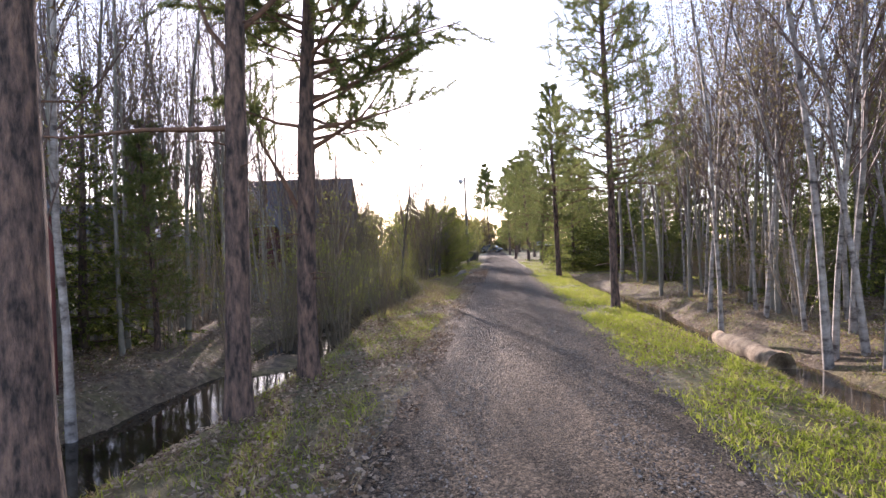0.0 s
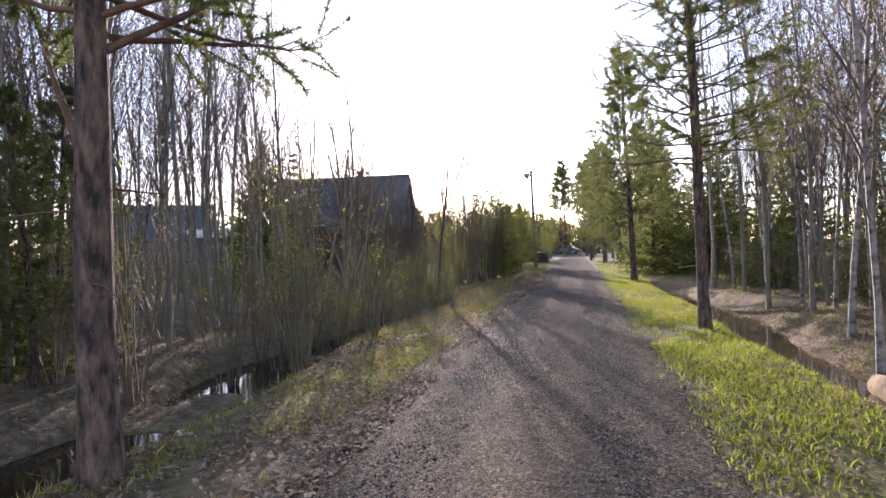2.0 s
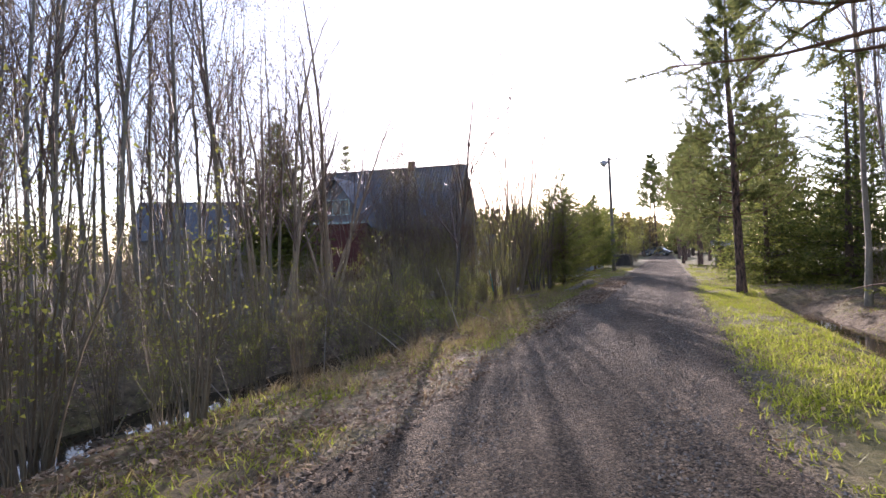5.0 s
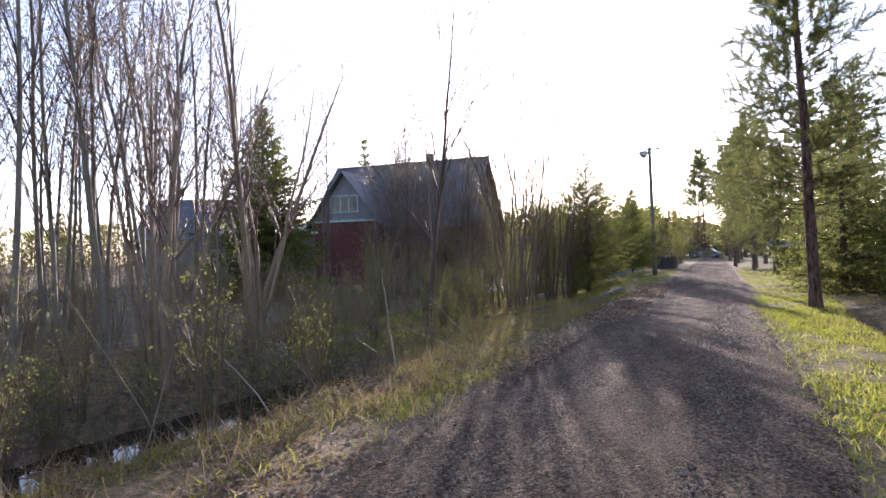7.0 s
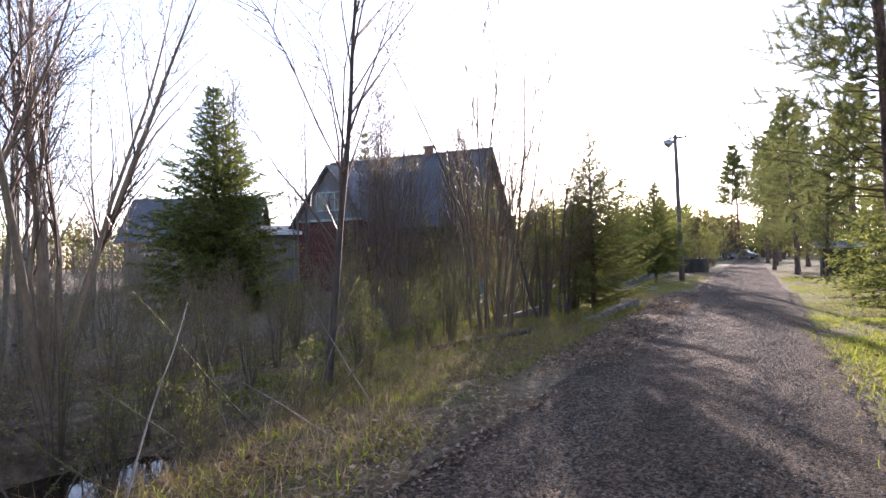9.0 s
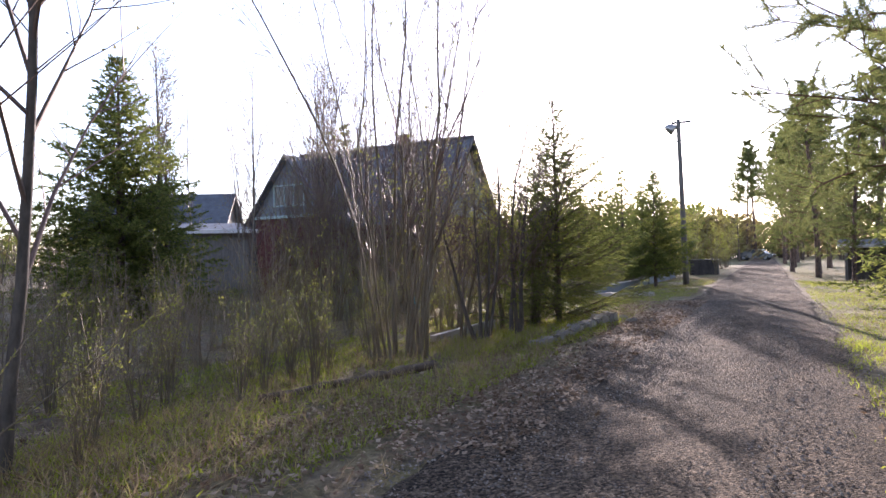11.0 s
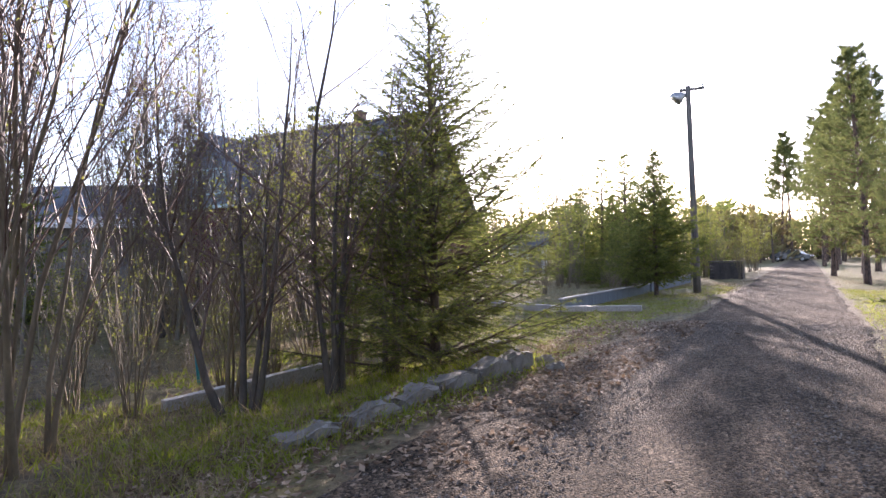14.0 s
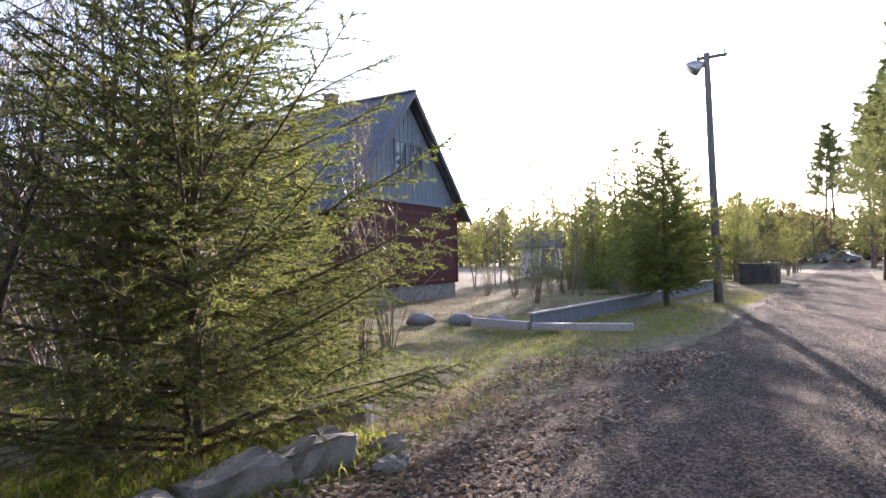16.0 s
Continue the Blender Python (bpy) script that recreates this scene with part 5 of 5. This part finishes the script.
def budding_shoots():
    """Long arching willow rods on the bank, each set with opening buds."""
    rng = np.random.default_rng(23)
    for i in range(26):
        y = rng.uniform(13.5, 23.0)
        x = float(centre(y)) - rng.uniform(3.2, 4.6)
        az, ln = rng.normal(2.7, 0.7), rng.uniform(1.2, 2.3)
        rod, buds = Cloud(), Cloud()
        p = wiggle(rng, (0, 0, -0.05), (math.cos(az) * 0.7, math.sin(az) * 0.7, rng.uniform(0.45, 1.1)), ln, 9, 0.04, 0.05)
        rod.tube(p, np.linspace(0.01, 0.003, 9), 5)
        n = 60
        k = rng.uniform(2.5, 8, n)
        j = np.minimum(k.astype(int), 7)
        at_ = p[j] + (p[j + 1] - p[j]) * (k - j)[:, None]
        buds.blades(at_, (p[j + 1] - p[j]) * 4 + rng.normal(size=(n, 3)) * 0.5, rng.uniform(0.025, 0.05, n), 0.014, rng)
        e = holder("willow_rod", pose(x, y, at_ground(x, y)), "arching thin willow rod with yellow-green buds", "willow", "willow rods on the bank")
        under("rod", rod.mesh("rod", WILLOW), e)
        tagged(under("foliage", buds.mesh("foliage", BUD, False), e), kind="stuff")


budding_shoots()


def compost_box(x, y):
    e = holder("compost_box", pose(x, y, at_ground(x, y), 0, 0, -6), "dark wooden compost box beside the track", "box")
    for k in range(5):
        z = 0.02 + k * 0.17
        part("slat", box(-0.75, -0.55, z, 0.75, -0.51, z + 0.15, 0.006), DARK, e)
        part("slat", box(-0.75, 0.51, z, 0.75, 0.55, z + 0.15, 0.006), DARK, e)
        part("slat", box(-0.75, -0.5, z, -0.71, 0.5, z + 0.15, 0.006), DARK, e)
        part("slat", box(0.71, -0.5, z, 0.75, 0.5, z + 0.15, 0.006), DARK, e)
    part("lid", box(-0.8, -0.6, 0.88, 0.8, 0.6, 0.94, 0.01), DARK, e, "flat dark lid")


compost_box(2.75, 59.5)


def car(x, y, turn):
    e = holder("car", pose(x, y, at_ground(x, y), 0, 0, turn), "grey car parked at the far end of the track", "car")
    prof = [(-2.1, 0.35), (-2.12, 0.75), (-1.35, 0.9), (-0.75, 1.38), (0.7, 1.42), (1.5, 0.98), (2.08, 0.9), (2.12, 0.35)]
    bm = prism(prof, "x", -0.85, 0.85)
    bmesh.ops.bevel(bm, geom=list(bm.edges), offset=0.06, segments=2, affect="EDGES")
    part("body", bm, CAR_PAINT, e)
    for sx in (-1, 1):
        part("side_window", prism([(-1.15, 0.93), (-0.7, 1.3), (0.65, 1.33), (1.25, 0.98)], "x", sx * 0.85, sx * 0.857), GLASS, e)
        for yy in (-1.3, 1.3):
            c = Cloud()
            c.tube([(sx * 0.7, yy, 0.31), (sx * 0.88, yy, 0.31)], [0.31, 0.31], 18, True)
            w = under("wheel", c.mesh("tyre", RUBBER), e)
            c = Cloud()
            c.tube([(sx * 0.88, yy, 0.31), (sx * 0.89, yy, 0.31)], [0.19, 0.18], 14, True)
            under("rim", c.mesh("rim", METAL), w)
    part("windscreen", prism([(-1.33, 0.94), (-1.3, 0.97), (-0.78, 1.39), (-0.8, 1.33)], "x", -0.7, 0.7), GLASS, e)
    for sx in (-0.62, 0.62):
        part("headlight", box(sx - 0.16, -2.14, 0.62, sx + 0.16, -2.1, 0.76, 0.01), WHITE_WOOD, e)


car(8.7, 108.0, 72)


def small_lean_to(x, y):
    e = holder("wood_shelter", pose(x, y, at_ground(x, y), 0, 0, -10), "small open wood shelter with a pale roof edge", "shelter")
    for sx in (-0.9, 0.9):
        for sy in (-0.5, 0.5):
            part("post", box(sx - 0.05, sy - 0.05, 0, sx + 0.05, sy + 0.05, 1.5 + sy * 0.2, 0.008), GREY_WOOD, e)
    part("roof", prism([(-0.8, 1.4), (-0.8, 1.47), (0.8, 1.75), (0.8, 1.68)], "x", -1.2, 1.2), ROOF, e)
    part("roof_edge", box(-1.2, -0.83, 1.38, 1.2, -0.8, 1.5, 0.005), WHITE_WOOD, e, "pale roof edge board")
    part("back", box(-0.9, 0.5, 0, 0.9, 0.55, 1.5), DARK, e)


small_lean_to(9.2, 50.5)


def teal_stake(x, y):
    c = Cloud()
    c.tube([(0, 0, -0.1), (0.02, 0, 0.4), (0.0, 0, 0.85)], [0.02, 0.02, 0.018], 8, True)
    o = new("garden_stake", c.mesh("garden_stake", TEAL))
    o.matrix_basis = pose(x, y, at_ground(x, y), 0, -9, 0)
    tagged(o, "slim teal plastic garden stake in the ground", "stake")


teal_stake(-2.3, 31.0)


def red_shed():
    w, d, g, top = 3.2, 2.4, -0.35, 2.1
    e = holder("red_shed", pose(-4.92, 7.5, 0, 0, 0, 36), "small red board shed behind birches beyond the ditch", "shed")
    part("wall", box(-w, 0.03, g, -0.03, d, top, 0.01), RED_WOOD, e, "red boarded wall")
    for k in range(16):
        a = -w + 0.02 + k * 0.198
        part("board", box(a, 0, g + 0.1, a + 0.185, 0.028, top - 0.03, 0.004), RED_PAINT, e)
    for k in range(11):
        a = 0.05 + k * 0.21
        part("board", box(-0.028, a, g + 0.1, 0, a + 0.195, top - 0.03, 0.004), RED_PAINT, e)
    part("roof", prism([(-0.1, top), (-0.1, top + 0.06), (d + 0.2, top + 0.4), (d + 0.2, top + 0.34)], "x", -w - 0.2, 0.08), ROOF, e, "dark sloping roof")


red_shed()

# ---- grass, dead leaves and stones ----
def strew(n, y0, y1, u0, u1, rng, keep=None):
    y = y0 + (y1 - y0) * rng.random(n)
    u = u0 + (u1 - u0) * rng.random(n)
    x = centre(y) + u
    if keep is not None:
        k = keep(x, y, u, rng)
        x, y, u = x[k], y[k], u[k]
    return np.stack([x, y, height(x, y) - 0.012], -1), u


def patchy(s, level):
    """Keeps what falls into patches, and frays the edge towards the track."""
    return lambda x, y, u, r: (np.abs(u) > 1.45 + 0.3 * wave(x, y, 2.3) + 0.15 * r.normal(size=len(x))) & (wave(x, y, s) + 0.7 * wave(x, y, s * 3.1) + r.normal(size=len(x)) * 0.35 > level)


def scattered(s, level):
    return lambda x, y, u, r: wave(x, y, s) + 0.7 * wave(x, y, s * 3.1) + r.normal(size=len(x)) * 0.35 > level


def grass_field(name, label, regions, mat, length, width, upright, seed):
    rng = np.random.default_rng(seed)
    c = Cloud()
    for n, y0, y1, u0, u1, level, scale in regions:
        p, u = strew(n, y0, y1, u0, u1, rng, patchy(1.1, level))
        k = len(p)
        way = rng.normal(size=(k, 3)) * (1 - upright) + UP * 0.9
        c.blades(p, way, length * scale * rng.uniform(0.5, 1.3, k), width * rng.uniform(0.7, 1.3, k), rng, 0.3)
    o = new(name, c.mesh(name, mat, False))
    tagged(o, label, "grass", kind="stuff")


grass_field("grass", "fresh green grass on the verge of the track", [(52000, -1, 16, 1.05, 3.1, -0.35, 1.1), (30000, 16, 31, 1.1, 3.2, -0.3, 1.1), (9000, 28.8, 33.3, -3.9, -2.2, -0.7, 1.5), (26000, 30, 50, 1.5, 6.5, -0.2, 0.9), (30000, 1, 23, -3.6, -1.6, 0.1, 1.25), (36000, 22, 33, -6.5, -2.0, -0.25, 1.5), (6000, 2, 22, -7.5, -4.9, 0.3, 0.9), (20000, 32, 44, -6.5, -2.1, -0.2, 0.9), (12000, 40, 52, -5.5, -1.6, -0.2, 0.9), (16000, 3, 26, 4.3, 8, 0.0, 0.8)], GRASS, 0.072, 0.009, 0.5, 401)
grass_field("dry_grass", "bleached dry grass on the banks", [(12000, 0, 30, 1.2, 2.9, 0.1, 0.9), (26000, 1, 24, -4.0, -1.2, -0.1, 1.5), (17000, 15, 30, -4.6, -2.0, -0.2, 2.2), (26000, 22, 35, -8.5, -2.2, -0.3, 1.8), (20000, 1, 30, 2.4, 6.0, 0.0, 1.1), (9000, 28, 60, 1.5, 5.0, 0.0, 1.0), (6000, 32, 60, -6, -2.0, 0.1, 1.0), (14000, 38, 56, -5.5, -1.4, -0.4, 1.0), (12000, 38, 62, -15, -5, -0.3, 2.2), (6000, 5, 26, -8, -4.8, 0.0, 1.5), (12000, 3, 32, 5, 13, 0.0, 1.1)], STRAW, 0.11, 0.006, 0.15, 402)


def dead_leaves():
    rng = np.random.default_rng(403)
    c = Cloud()
    for n, y0, y1, u0, u1, level in ((20000, 0, 14, -3.4, -1.15, -0.15), (10000, 14, 26, -3.2, -1.2, -0.1), (15000, 24, 38, -3.0, -0.95, -0.35), (24000, 0, 26, -8.5, -4.6, -0.35), (22000, 2, 20, 4.2, 9.5, -0.35), (9000, 15, 32, 4.4, 12, -0.2), (3000, -1, 12, 1.5, 3.2, -0.9), (1800, 0, 30, 1.2, 2.9, 0.3), (1500, 0, 40, -1.2, 1.4, 0.9)):
        p, u = strew(n, y0, y1, u0, u1, rng, scattered(1.4, level))
        p[:, 2] += 0.03 + 0.012 * rng.random(len(p))
        c.leaves(p, rng.uniform(0.028, 0.075, len(p)), rng, True)
    o = new("dead_leaves", c.mesh("dead_leaves", LITTER, False))
    tagged(o, "curled brown dead leaves strewn along the track edge", "leaves", kind="stuff")


dead_leaves()


def loose_stones():
    rng = np.random.default_rng(404)
    c = Cloud()
    base = np.array([(1, 0, -0.4), (0, 1, -0.4), (-1, 0, -0.4), (0, -1, -0.4), (0.15, 0.1, 0.6)], float)
    tri = np.array([(0, 1, 4), (1, 2, 4), (2, 3, 4), (3, 0, 4)])
    for n, y0, y1, s0, s1 in ((34000, 1.2, 24, 0.005, 0.014), (17000, 24, 38, 0.006, 0.014), (500, 1.5, 40, 0.014, 0.022), (40, 1.5, 36, 0.022, 0.032)):
        p, u = strew(n, y0, y1, -1.65, 1.6, rng)
        k = len(p)
        p[:, 2] += 0.022
        s = rng.uniform(s0, s1, k)[:, None, None]
        shape = base[None] * rng.uniform(0.6, 1.3, (k, 5, 1))
        a = rng.uniform(0, 6.28, k)
        ca, sa = np.cos(a)[:, None], np.sin(a)[:, None]
        rot = np.stack([shape[..., 0] * ca - shape[..., 1] * sa, shape[..., 0] * sa + shape[..., 1] * ca, shape[..., 2]], -1)
        v = p[:, None, :] + rot * s
        c.add(v, tri[None] + (np.arange(k) * 5)[:, None, None])
    o = new("loose_stones", c.mesh("loose_stones", STONE, False))
    tagged(o, "loose grey gravel stones strewn on the track", "gravel", kind="stuff")


loose_stones()
